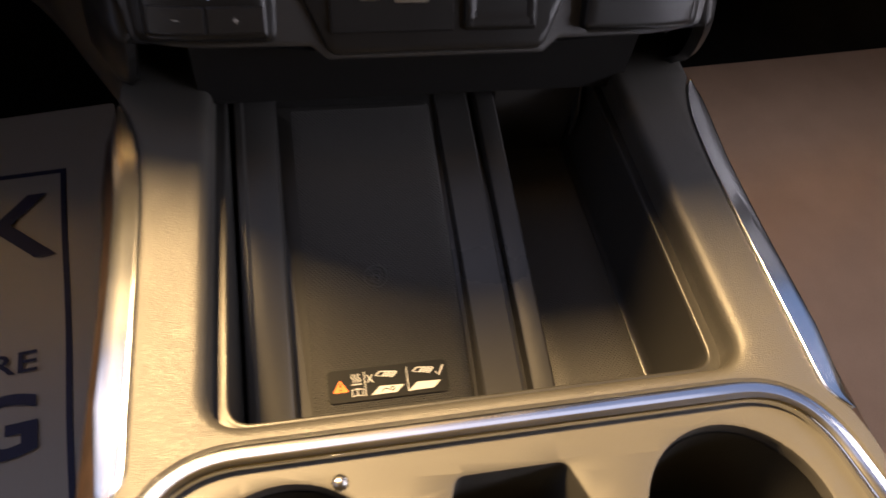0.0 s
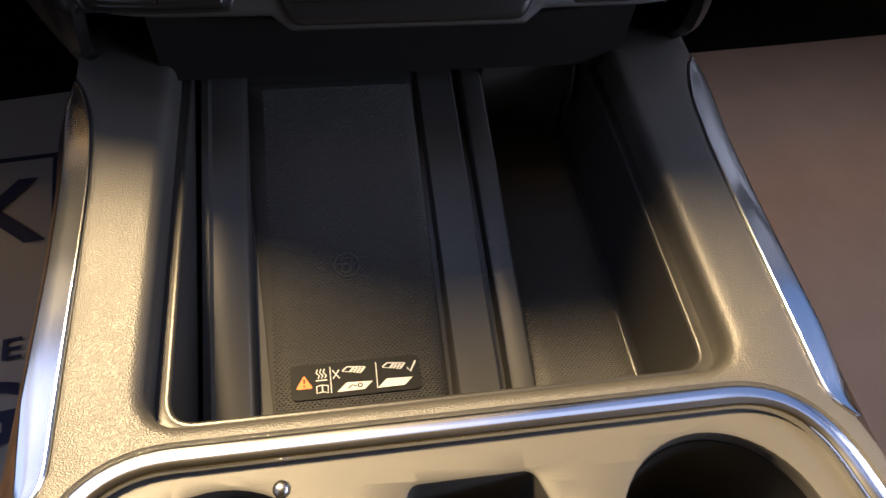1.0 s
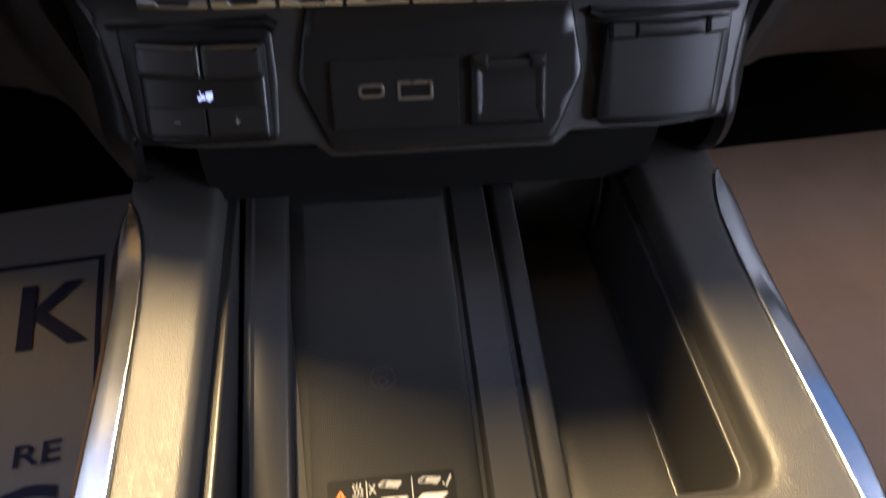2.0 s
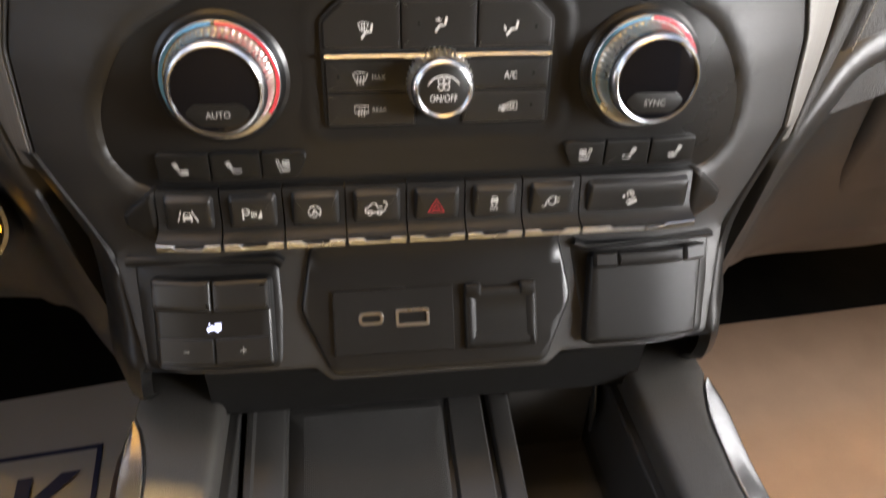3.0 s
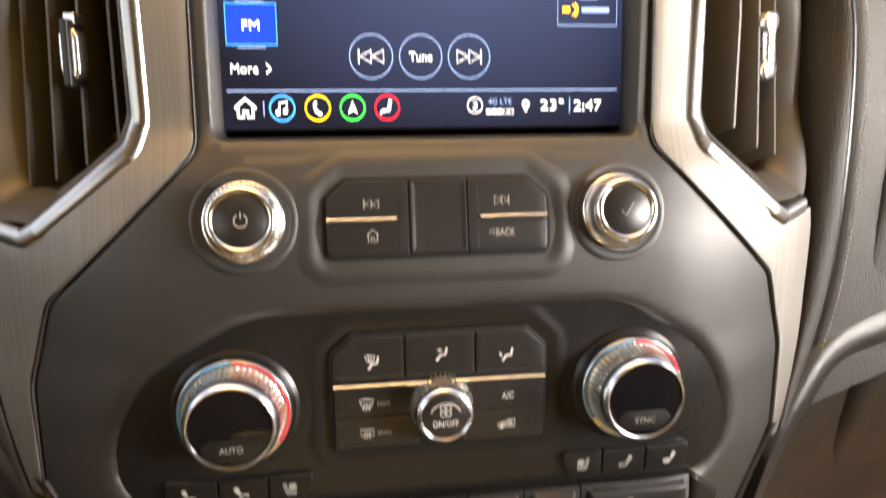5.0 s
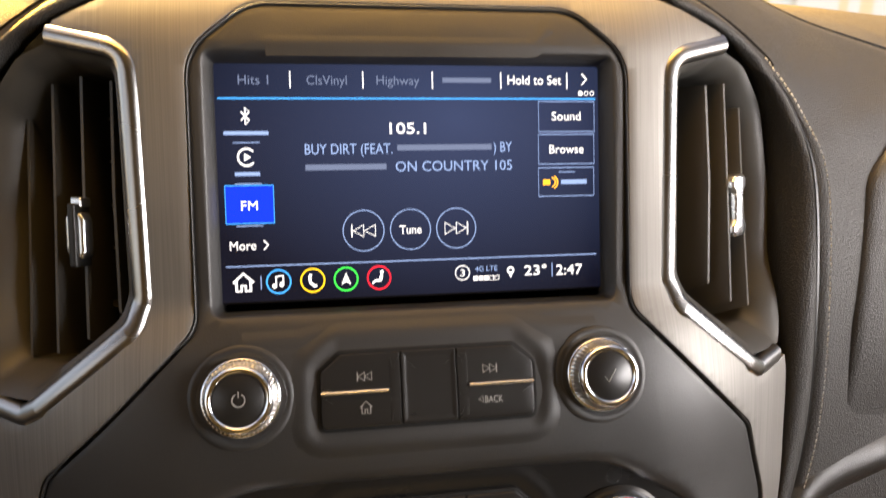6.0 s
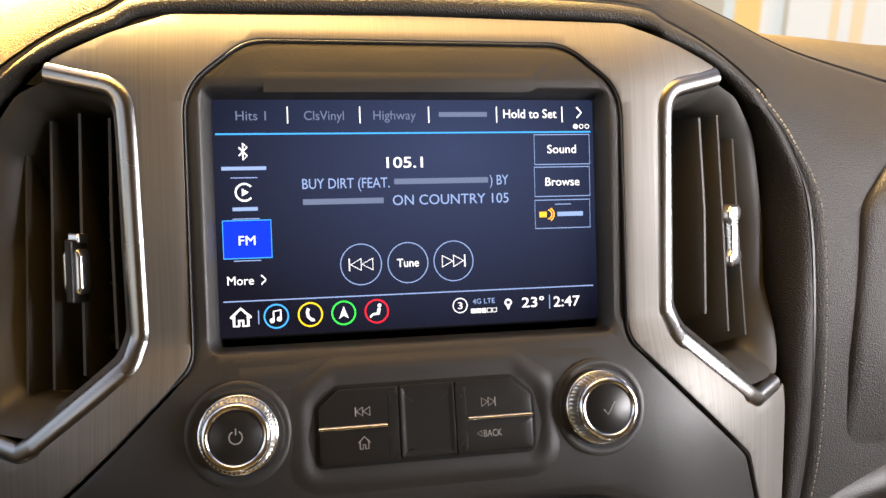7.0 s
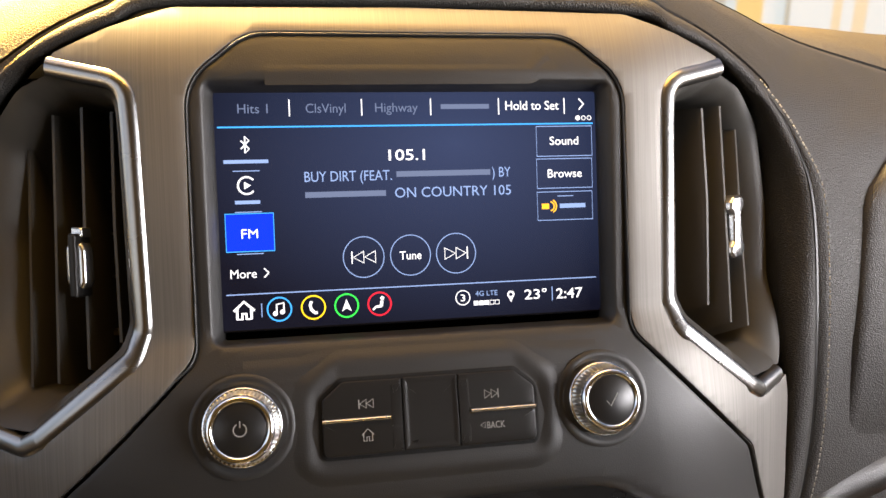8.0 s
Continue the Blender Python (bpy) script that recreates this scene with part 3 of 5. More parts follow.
for tilt_side in (1, -1):
    cords = [p for p in c_seam if p.x * tilt_side >= -1e-6]
    welt = bmesh.new()
    rows = []
    for i, p in enumerate(cords):
        t = (cords[min(i + 1, len(cords) - 1)] - cords[max(i - 1, 0)]).normalized()
        a = t.cross(Vector((0, -1, .2))).normalized()
        b = t.cross(a)
        rows.append([welt.verts.new(p + Vector((0, .0003, -.0002)) + .0011 * (a * math.cos(q * math.pi / 3) + b * math.sin(q * math.pi / 3))) for q in range(6)])
    for r, s in zip(rows, rows[1:]):
        for q in range(6):
            welt.faces.new((r[q], r[(q + 1) % 6], s[(q + 1) % 6], s[q]))
    bmesh.ops.recalc_face_normals(welt, faces=welt.faces)
    part("welt_seam", welt, SATIN, dash)
    line = between(c_seam, c_crease, .075, .0016)
    part("top_seam", loft([[p + Vector((0, 0, k)) + Vector((0, -q, q * .6)) for p in line if p.x * tilt_side >= -1e-6 and p.z > .80] for k, q in ((-.0011, 0), (-.0006, .0006), (.0006, .0006), (.0011, 0))]), SATIN, dash, smooth=80)
    # stitches beside the seam, joined
    run = [p for p in between(c_seam, c_crease, .035, .0018) if p.x > .15 and p.z < .805]
    if tilt_side < 0:
        continue
    stitch, left = bmesh.new(), 0.0
    for p, q in zip(run, run[1:]):
        d = (q - p)
        t, n = d.normalized(), Vector((0, -1, .1))
        w = t.cross(n).normalized()
        while left < d.length:
            c = p + t * left + n * .0010
            vs = [stitch.verts.new(c + t * u + w * v + n * k) for u, v, k in ((0, -.0004, 0), (.0022, -.0004, 0), (.0022, .0004, 0), (0, .0004, 0), (.0004, 0, .0005), (.0018, 0, .0005))]
            for f in ((0, 1, 5, 4), (1, 2, 5), (2, 3, 4, 5), (3, 0, 4)):
                stitch.faces.new([vs[i] for i in f])
            left += .0034
        left -= d.length
    bmesh.ops.recalc_face_normals(stitch, faces=stitch.faces)
    tagged(part("stitching", stitch, THREAD, dash, "pale grey stitching"), kind="stuff")

# passenger-side insert in the pad, lower panels on both sides
def pad_face(a, b, h):
    """The pad beside the stack: depth by height and distance from the stack."""
    if a > 0 and h > 0:
        h *= min(1.0, max(0.0, (b - .596) / .05))
    return Vector((a, float(np.interp(b, (.53, .60, .67, .74, .79), (-.016, -.009, .001, .020, .036))) + .16 * (abs(a) - .25) - h, b))


for s, nm in ((1, "passenger_insert"), (-1, "column_shroud")):
    ol = rounded([(s * .2585, .592), (s * .75, .60), (s * .75, .772), (s * .30, .772, .03), (s * .274, .752, .02), (s * .262, .67, .1)], .008, 8)
    edge = [(-.0035, -.012), (-.0030, .0005), (-.0015, .0015), (.001, .0008), (.0030, -.0035), (.0065, -.0010), (.012, .0010), (.02, .0018)]
    if s > 0:
        ol = rounded([(.2425, .592, .026), (.75, .60), (.75, .761), (.284, .761, .03), (.257, .741, .02), (.245, .66, .1)], .008, 8)
        edge = [(-.0035, -.012), (-.0030, .002), (-.0005, .0048), (.004, .0062), (.012, .0070), (.02, .0074)]
    part(nm, slab(ol, edge, grid=.02, to=pad_face), LEATHER if s > 0 else DULL, dash, smooth=60)
for s in (1, -1):
    rim_keys = [(s * .188, .030, .30), (s * .197, .008, .38), (s * .203, .0, .435), (s * .2065, -.006, .495), (s * .221, -.009, .537), (s * .243, -.008, .565), (s * .34, .002, .586), (s * .50, .03, .588), (s * .77, .07, .592)]
    low_keys = [(s * .196, .042, .30), (s * .206, .020, .38), (s * .216, .012, .42), (s * .224, .010, .475), (s * .240, .010, .518), (s * .266, .011, .547), (s * .345, .018, .564), (s * .50, .045, .566), (s * .77, .085, .57)]
    bot_keys = [(s * .20, .06, .30), (s * .222, .050, .372), (s * .236, .045, .380), (s * .252, .042, .386), (s * .275, .042, .388), (s * .31, .042, .389), (s * .37, .046, .390), (s * .52, .07, .391), (s * .77, .10, .392)]
    up_keys = [(s * .150, .0, .30), (s * .156, -.03, .38), (s * .164, -.046, .44), (s * .175, -.046, .49), (s * .193, -.036, .545), (s * .238, -.012, .588), (s * .34, .004, .603), (s * .50, .035, .606), (s * .77, .08, .61)]
    up, rim, low, bot = (spline(k, 8) for k in (up_keys, rim_keys, low_keys, bot_keys))
    back = [p + Vector((0, .035, -.004)) for p in bot]
    deep = [p + Vector((0, .42, -.02)) for p in bot]
    part("knee_panel", loft([[p + Vector((-s * .02, .03, 0)) for p in up], up, between(up, rim, .25, .0050), between(up, rim, .5, .0082), between(up, rim, .75, .0090), between(up, rim, 1, .0078), between(rim, low, .25, .0062), between(rim, low, .5, .0046), between(rim, low, .8, .0034), between(low, bot, .02, .0034),
         between(low, bot, .3, .006), between(low, bot, .8, .008), bot, [p + Vector((0, .012, -.005)) for p in bot], back, deep]), KNEE, dash, "soft lower dash panel", smooth=80)
# glovebox door under the pad on the passenger's side
part("glovebox_door", slab(rounded([(.276, .394), (.72, .394), (.72, .556), (.287, .556, .022), (.2690, .538, .022), (.2710, .47)], .006, 8), [(-.0045, -.014), (-.0035, -.0040), (-.0010, .0000), (.0030, .0028), (.0085, .0044), (.014, .0050)], grid=.02,
     to=lambda a, b, h: Vector((a, .0135 + .17 * (.5 - b) + .085 * (a - .27) - h + .09 * max(0, .50 - b), b))), KNEE, dash, "soft glovebox door", smooth=60)
# flanks of the stack down to the console
for s in (1, -1):
    a = spline([(s * .1765, -.046, .545), (s * .151, -.064, .50), (s * .143, -.084, .47), (s * .141, -.097, .455), (s * .146, -.090, .43), (s * .150, -.075, .412), (s * .15, -.05, .38)], 6)
    b = [p + Vector((s * .006, .004, 0)) for p in a]
    c = [p + Vector((s * .020, .030, 0)) for p in a]
    e = [p + Vector((s * .034, .09, 0)) for p in a]
    part("stack_flank", loft([[p + Vector((-s * .004, .004, 0)) for p in a], a, b, c, e]), DULL, dash, smooth=70)
# The dark below the stack is painted in: a near-black underside.
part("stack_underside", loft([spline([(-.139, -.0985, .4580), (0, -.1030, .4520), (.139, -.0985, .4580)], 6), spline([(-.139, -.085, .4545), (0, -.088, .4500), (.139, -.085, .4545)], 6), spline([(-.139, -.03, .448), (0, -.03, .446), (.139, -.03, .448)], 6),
     spline([(-.139, .03, .43), (0, .03, .43), (.139, .03, .43)], 6), spline([(-.139, .06, .30), (0, .06, .30), (.139, .06, .30)], 6)]), DEEPSHADE, dash)


# ---- air vents ----
def air_vent(s):
    vent = thing("air_vent", on_dash(s * .16, .72, 0), "tall dashboard air vent with chrome trim and upright vanes", "air vent", "dashboard vents")
    mx = lambda pts: [(s * p[0], *p[1:]) for p in pts]
    mouth = rounded(mx([(.1560, .8090, .002), (.1262, .8036, .012), (.1253, .785, .01), (.1238, .703, .012), (.1285, .6925, .01), (.1690, .6605, .004), (.1955, .6585, .003), (.1998, .67, .01), (.2000, .735, .03), (.191, .780, .02), (.174, .801, .015)]), .004)
    inner = inset(mouth, .0045)
    inside = rounded(mx([(.1545, .800, .004), (.134, .7975, .006), (.1285, .789, .006), (.1270, .705, .008), (.1325, .696, .008), (.166, .6745, .01), (.189, .673, .006), (.1925, .735, .03), (.184, .774, .02), (.170, .795, .012)]), .004)
    bm = bmesh.new()
    n = 96

    def even(poly):
        pts, out = poly + poly[:1], []
        L = [0]
        for p, q in zip(pts, pts[1:]):
            L.append(L[-1] + math.dist(p, q))
        i0 = max(range(len(poly)), key=lambda i: -s * poly[i][0] + poly[i][1])
        start = L[i0]
        for k in range(n):
            d = (start + L[-1] * k / n) % L[-1]
            j = max(i for i in range(len(L)) if L[i] <= d + 1e-12)
            j = min(j, len(poly) - 1)
            t = (d - L[j]) / max(1e-9, L[j + 1] - L[j])
            out.append((pts[j][0] * (1 - t) + pts[j + 1][0] * t, pts[j][1] * (1 - t) + pts[j + 1][1] * t))
        return out

    rings = [[bm.verts.new(on_dash(x, z, h)) for x, z in even(poly)] for poly, h in ((mouth, -.001), (inner, -.0035), (inside, -.014), (inset(inside, .001), -.020), (inset(inside, .002), -.055))]
    for a, b in zip(rings, rings[1:]):
        for i in range(n):
            bm.faces.new((a[i], a[(i + 1) % n], b[(i + 1) % n], b[i]))
    bm.faces.new(rings[-1])
    bmesh.ops.recalc_face_normals(bm, faces=bm.faces)
    part("vent_housing", bm, VENTBLACK, vent, smooth=50)
    trim = rounded(mx([(.1570, .8112), (.1234, .8052, .013), (.1224, .785, .01), (.1206, .7025, .012), (.1245, .6908, .012), (.1655, .6578, .006), (.1725, .6535, .006), (.1905, .6552)]), .01, 8, closed=False)
    part("chrome_trim", sweep(trim, [(-.0046, -.003), (-.0046, .0006), (-.0040, .0016), (-.0020, .0026), (.0004, .0029), (.0022, .0025), (.0034, .0014), (.0046, -.0004), (.0046, -.003)], on_dash), VENTCHROME, vent, "bright chrome trim", smooth=50)
    # upright vanes, each with a rounded front edge
    turned = ((.1530, .7955, .697), (.1675, .7960, .687), (.1815, .783, .682))
    straight = ((.1377, .7945, .698), (.1527, .796, .688), (.1680, .792, .680), (.1828, .776, .675))
    for x, top, low in turned if s > 0 else straight:
        lean, deep = (.28, -.007) if s > 0 else (-.30, -.013)
        sec = [(-.0006, -.034), (.0006, -.034), (.0012, -.0020), (.0007, -.0003), (-.0007, -.0003), (-.0012, -.0020)]
        bm = bmesh.new()
        a = [bm.verts.new(on_dash(s * x + u + s * lean * v, low, deep + v)) for u, v in sec]
        m2 = [bm.verts.new(on_dash(s * x + u + s * lean * v, (top + low) / 2, deep + .002 + v)) for u, v in sec]
        b = [bm.verts.new(on_dash(s * x + u + s * lean * v, top - s * .1 * max(0, v + .03) if s > 0 else top, deep + v)) for u, v in sec]
        for r, t in ((a, m2), (m2, b)):
            for i in range(6):
                bm.faces.new((r[i], r[(i + 1) % 6], t[(i + 1) % 6], t[i]))
        bm.faces.new(a), bm.faces.new(b)
        bmesh.ops.recalc_face_normals(bm, faces=bm.faces)
        part("vane", bm, VENTBLACK, vent)
    for z in (.70, .72, .74, .76, .78):
        part("cross_vane", slab(box(s * .1575 - .030, s * .1575 + .030, z - .0006, z + .0006), [(0, -.045), (0, -.036)], grid=.01, to=on_dash), VENTBLACK, vent)
    hx = .1527 if s < 0 else .1735
    plain = [(s * hx - .0030, .7175), (s * hx + .0030, .7175), (s * hx + .0047, .7205), (s * hx + .0047, .7345), (s * hx + .0030, .7375), (s * hx - .0030, .7375), (s * hx - .0047, .7345), (s * hx - .0047, .7205)]
    waisted = [(hx - .0034, .7150), (hx + .0034, .7150), (hx + .0058, .7178), (hx + .0058, .7212), (hx + .0034, .7240), (hx + .0034, .7375), (hx + .0058, .7403), (hx + .0058, .7437), (hx + .0034, .7465), (hx - .0034, .7465), (hx - .0058, .7437), (hx - .0058, .7403), (hx - .0034, .7375), (hx - .0034, .7240), (hx - .0058, .7212), (hx - .0058, .7178)]
    clip = part("slider", slab(rounded(plain if s < 0 else waisted, .0012, 3),
         [(0, -.010), (0, -.0052), (.0006, -.0042), (.0014, -.0038)] if s < 0 else [(0, -.010), (0, -.0032), (.0006, -.0022), (.0014, -.0018)], grid=.005, to=on_dash), SATINCHROME, vent, "chrome vane slider with a dark grip")
    gx = s * hx if s < 0 else hx - .0052
    part("grip", slab(rounded(box(gx - .0018, gx + .0018, .7140 if s < 0 else .7155, .7412 if s < 0 else .7460), .0009, 3), [(0, -.012), (0, -.0030), (.0004, -.0022), (.0008, -.0020)] if s < 0 else [(0, -.016), (0, -.0075), (.0006, -.0068)], grid=.005, to=on_dash), DULL, clip)
    if s < 0:
        part("tab", slab(rounded(box(s * hx - .0026, s * hx + .0026, .7395, .7438), .0008, 3), [(0, -.012), (0, -.0062), (.0006, -.0055)], grid=.005, to=on_dash), SATINCHROME, clip)
    if s < 0:
        wheel = slab(rounded(box(-.1262, -.1243, .716, .741), .0008, 3), [(0, -.008), (0, -.0015), (.0005, -.0008)], grid=.005, to=on_dash)
        part("thumb_wheel", wheel, SATINCHROME, vent)
    return vent


air_vent(1)
air_vent(-1)

# ---- printed symbols, in a unit square about the origin ----
def seat_icon(f, kind):
    """0: fan beside a seat back; 1: heated seat back; 2: heated seat back and cushion."""
    if kind == 0:
        st = [[(.40 * f, .46), (.54 * f, .44), (.32 * f, -.40), (-.30 * f, -.40), (-.36 * f, -.26), (.18 * f, -.26), (.40 * f, .46)]]
        st += [circle((-.10 + .12 * dx) * f, .16 + .12 * dy, .11, 8) for dx, dy in ((-1, 1), (1, 1), (-1, -1), (1, -1))]
        return lines(st, .036)
    st = [[(-.48 * f, -.14), (.06 * f, -.14), (.14 * f, -.28), (.06 * f, -.40), (-.46 * f, -.40), (-.48 * f, -.14)], [(.08 * f, -.10), (.28 * f, .46)], [(.18 * f, -.14), (.40 * f, .42)]]
    st += [[((.08 + .05 * j) * f, .04 + .14 * j), ((.20 + .05 * j) * f, .12 + .14 * j), ((.30 + .05 * j) * f, .04 + .14 * j), ((.42 + .05 * j) * f, .12 + .14 * j)] for j in range(3)]
    if kind == 2:
        st += [[((-.38 + .15 * j) * f, -.06), ((-.43 + .15 * j) * f, -.20), ((-.33 + .15 * j) * f, -.30), ((-.38 + .15 * j) * f, -.46)] for j in range(3)]
    return lines(st, .036)


def person_icon(arrows, dots=()):
    """A seated figure with the streams of air that reach it."""
    bm = lines([[(.40, .48), (.30, .00), (-.06, -.06), (-.34, -.46)]], .15)
    return cover(cover(bm, lines(arrows, .055)), blobs([ring(x, y, .10, 10) for x, y in dots])) if dots else cover(bm, lines(arrows, .055))


def screen_glass_icon(square=False):
    frame_line = [(-.5, .3), (.5, .3), (.5, -.2), (-.5, -.2), (-.5, .3)] if square else [(-.5, .28), (-.25, .38), (.25, .38), (.5, .28), (.3, -.2), (-.3, -.2), (-.5, .28)]
    return lines([frame_line] + [[(x, .12), (x + .06, 0), (x - .06, -.2), (x, -.45)] for x in (-.2, 0, .2)], .055)


def printed(name, bm, size, m, parent, mat=PRINT, label=""):
    for v in bm.verts:
        v.co.x *= size
        v.co.y *= size
    return part(name, bm, mat, parent, label, m=m)


def flat_button(name, outline, parent, h, mat=BUTTON, raise_=.0012, dish=0.0, label=""):
    return part(name, slab(outline, [(0, h - .004), (0, h + raise_ - .0005), (.0003, h + raise_ - .00012), (.0009, h + raise_)] + ([(.0018, h + raise_ - dish), (.0030, h + raise_ - dish * 1.1)] if dish else []), grid=.006, to=on_dash), mat, parent, label)


# ---- infotainment display ----
def touchscreen():
    m0 = Matrix.Translation((0, 0, .75)) @ pose(0, 0, 0, 90 - 13.5, 0, 0)
    unit = thing("touchscreen", (0, .012, .70), "lit dashboard touchscreen showing a dark blue radio page", "touchscreen")
    part("display", slab(rounded(box(-.0925, .0925, -.0560, .0548), .003), [(0, -.006), (0, -.0006), (.0006, 0)]), GLASSY, unit, "black display glass", m=m0)
    page = part("page", slab(rounded(box(-.0900, .0900, -.0550, .0530), .0008, 3), [(0, 0), (0, .00015)]), LIT_BACK, unit, "dark blue lit page", m=m0)

    def put(name, bm, x, y, mat, h=.0002):
        return part(name, bm, mat, page, m=m0 @ Matrix.Translation((x / 1000, y / 1000, h)))

    def word(s, x0, x1, y, height, mat, bold=0.0):
        return put("text", lettering(s, (x1 - x0) / 1000, height / 1000, bold=bold), (x0 + x1) / 2, y, mat)

    def bar(x0, x1, y0, y1, mat, name="bar"):
        return put(name, slab(box(-(x1 - x0) / 2000, (x1 - x0) / 2000, -(y1 - y0) / 2000, (y1 - y0) / 2000), [(0, 0), (0, .0001)]), (x0 + x1) / 2, (y0 + y1) / 2, mat)

    def outline(x0, x1, y0, y1, w, mat, name="key_outline"):
        a, b = (x1 - x0) / 2000, (y1 - y0) / 2000
        return put(name, lines([[(-a, -b), (a, -b), (a, b), (-a, b), (-a, -b)]], w / 1000), (x0 + x1) / 2, (y0 + y1) / 2, mat)

    word("Hits 1", -79, -65.8, 44.2, 4.2, LIT_DIM)
    word("ClsVinyl", -49, -31, 44.2, 4.2, LIT_DIM)
    word("Highway", -17.5, 2.3, 44.3, 4.2, LIT_DIM)
    bar(13.2, 36.4, 43.4, 45.6, LIT_DIM, "unread_name")
    word("Hold to Set", 44.4, 70.9, 44.8, 4.2, LIT_WHITE, .005)
    for x in (-56.3, -23.7, 8.4, 41.1, 73.7):
        bar(x - .25, x + .25, 40.6, 48.2, LIT_WHITE, "divider")
    put("arrow", lines([[(-.0012, .0026), (.0012, 0), (-.0012, -.0026)]], .0007), 82.3, 45.3, LIT_WHITE)
    put("dot", blobs([ring(0, 0, .0012, 14)]), 80.4, 38.6, LIT_WHITE)
    put("dot", lines([circle(0, 0, .0010, 12)], .0003), 83.3, 38.6, LIT_WHITE)
    put("dot", lines([circle(0, 0, .0010, 12)], .0003), 86.2, 38.6, LIT_WHITE)
    bar(-88, 88, 35.6, 36.3, LIT_LINE, "rule")
    bar(-87.3, 87.3, -39.2, -38.7, LIT_PALE, "rule")
    # side column
    put("wireless_sign", lines([[(-.0018, .0019), (.0018, -.0019), (0, -.0038), (0, .0038), (.0018, .0019), (-.0018, -.0019)]], .0006), -76.4, 28.1, LIT_WHITE)
    bar(-86.0, -66.5, 19.8, 21.4, LIT_PALE, "unread_name")
    bar(-82.2, -70.5, 16.2, 16.6, LIT_PALE, "rule")
    put("phone_link_sign", cover(lines([circle(0, 0, .0038, 22, 40, 320)], .0008), blobs([[(-.0011, .0017), (.0019, 0), (-.0011, -.0017)]])), -76.4, 9.9, LIT_WHITE)
    bar(-81.8, -70.8, 1.6, 3.2, LIT_PALE, "unread_name")
    bar(-82.0, -70.2, -2.2, -1.8, LIT_PALE, "rule")
    bar(-86.4, -65.3, -19.7, -2.7, LIT_KEY, "lit_key")
    outline(-86.4, -65.3, -19.7, -2.7, .5, LIT_LINE)
    put("text", lettering("FM", .0072, .0042), -76, -11.7, LIT_WHITE, .0005)
    bar(-82.0, -70.2, -21.0, -20.6, LIT_PALE, "rule")
    word("More", -85.2, -73.7, -29.6, 4.0, LIT_WHITE)
    put("arrow", lines([[(-.0010, .0021), (.0010, 0), (-.0010, -.0021)]], .0006), -69.4, -29.6, LIT_WHITE)
    # middle
    word("105.1", -12.1, 4.9, 22.4, 5.0, LIT_WHITE, .006)
    word("BUY DIRT (FEAT.", -50.8, -11.0, 13.2, 4.7, LIT_PALE)
    bar(-8.8, 36.0, 12.2, 14.8, LIT_DIM, "unread_name")
    word(") BY", 36.8, 45.9, 13.5, 4.7, LIT_PALE)
    bar(-50.8, -14.0, 3.6, 6.2, LIT_DIM, "unread_name")
    word("ON COUNTRY 105", -9.8, 45.8, 4.9, 4.7, LIT_PALE)
    for x, kind in ((-25.4, 0), (-3.6, 1), (18.1, 2)):
        put("round_key", lines([circle(0, 0, .0094, 40)], .0004), x, -24.4, LIT_PALE)
        if kind == 1:
            word("Tune", x - 5.1, x + 5.1, -24.4, 3.9, LIT_WHITE, .004)
        else:
            d = 1 if kind == 2 else -1
            put("skip_sign", lines([[(-.0054 * d, .0027), (-.0004 * d, 0), (-.0054 * d, -.0027), (-.0054 * d, .0027)], [(0, .0027), (.0048 * d, 0), (0, -.0027), (0, .0027)], [(.0054 * d, .0029), (.0054 * d, -.0029)]], .0005), x, -24.4, LIT_WHITE)
    outline(59.3, 87.2, 20.4, 34.7, .4, LIT_PALE)
    outline(59.0, 86.9, 5.0, 19.1, .4, LIT_PALE)
    outline(58.8, 86.6, -10.4, 3.2, .4, LIT_PALE)
    word("Sound", 65.8, 80.3, 27.8, 4.0, LIT_WHITE, .004)
    word("Browse", 64.4, 81.6, 12.1, 4.0, LIT_WHITE, .004)
    put("radio_mark", lines([circle(0, 0, .0022, 12, -80, 80), circle(0, 0, .0033, 14, -60, 60)], .0006), 65.0, -3.7, LIT_AMBER)
    bar(61.0, 64.6, -5.0, -2.4, LIT_AMBER, "radio_mark")
    bar(70.0, 83.0, -4.7, -2.6, LIT_PALE, "unread_name")
    bar(69.0, 77.0, .9, 1.3, LIT_PALE, "rule")
    # bottom row
    put("home_sign", lines([[(-.0045, 0), (0, .0042), (.0045, 0)], [(-.0031, .0010), (-.0031, -.0037), (-.0009, -.0037), (-.0009, -.0012), (.0009, -.0012), (.0009, -.0037), (.0031, -.0037), (.0031, .0010)]], .0011), -79.9, -46.4, LIT_WHITE)
    bar(-72.4, -72.0, -49.6, -43.4, LIT_PALE, "divider")
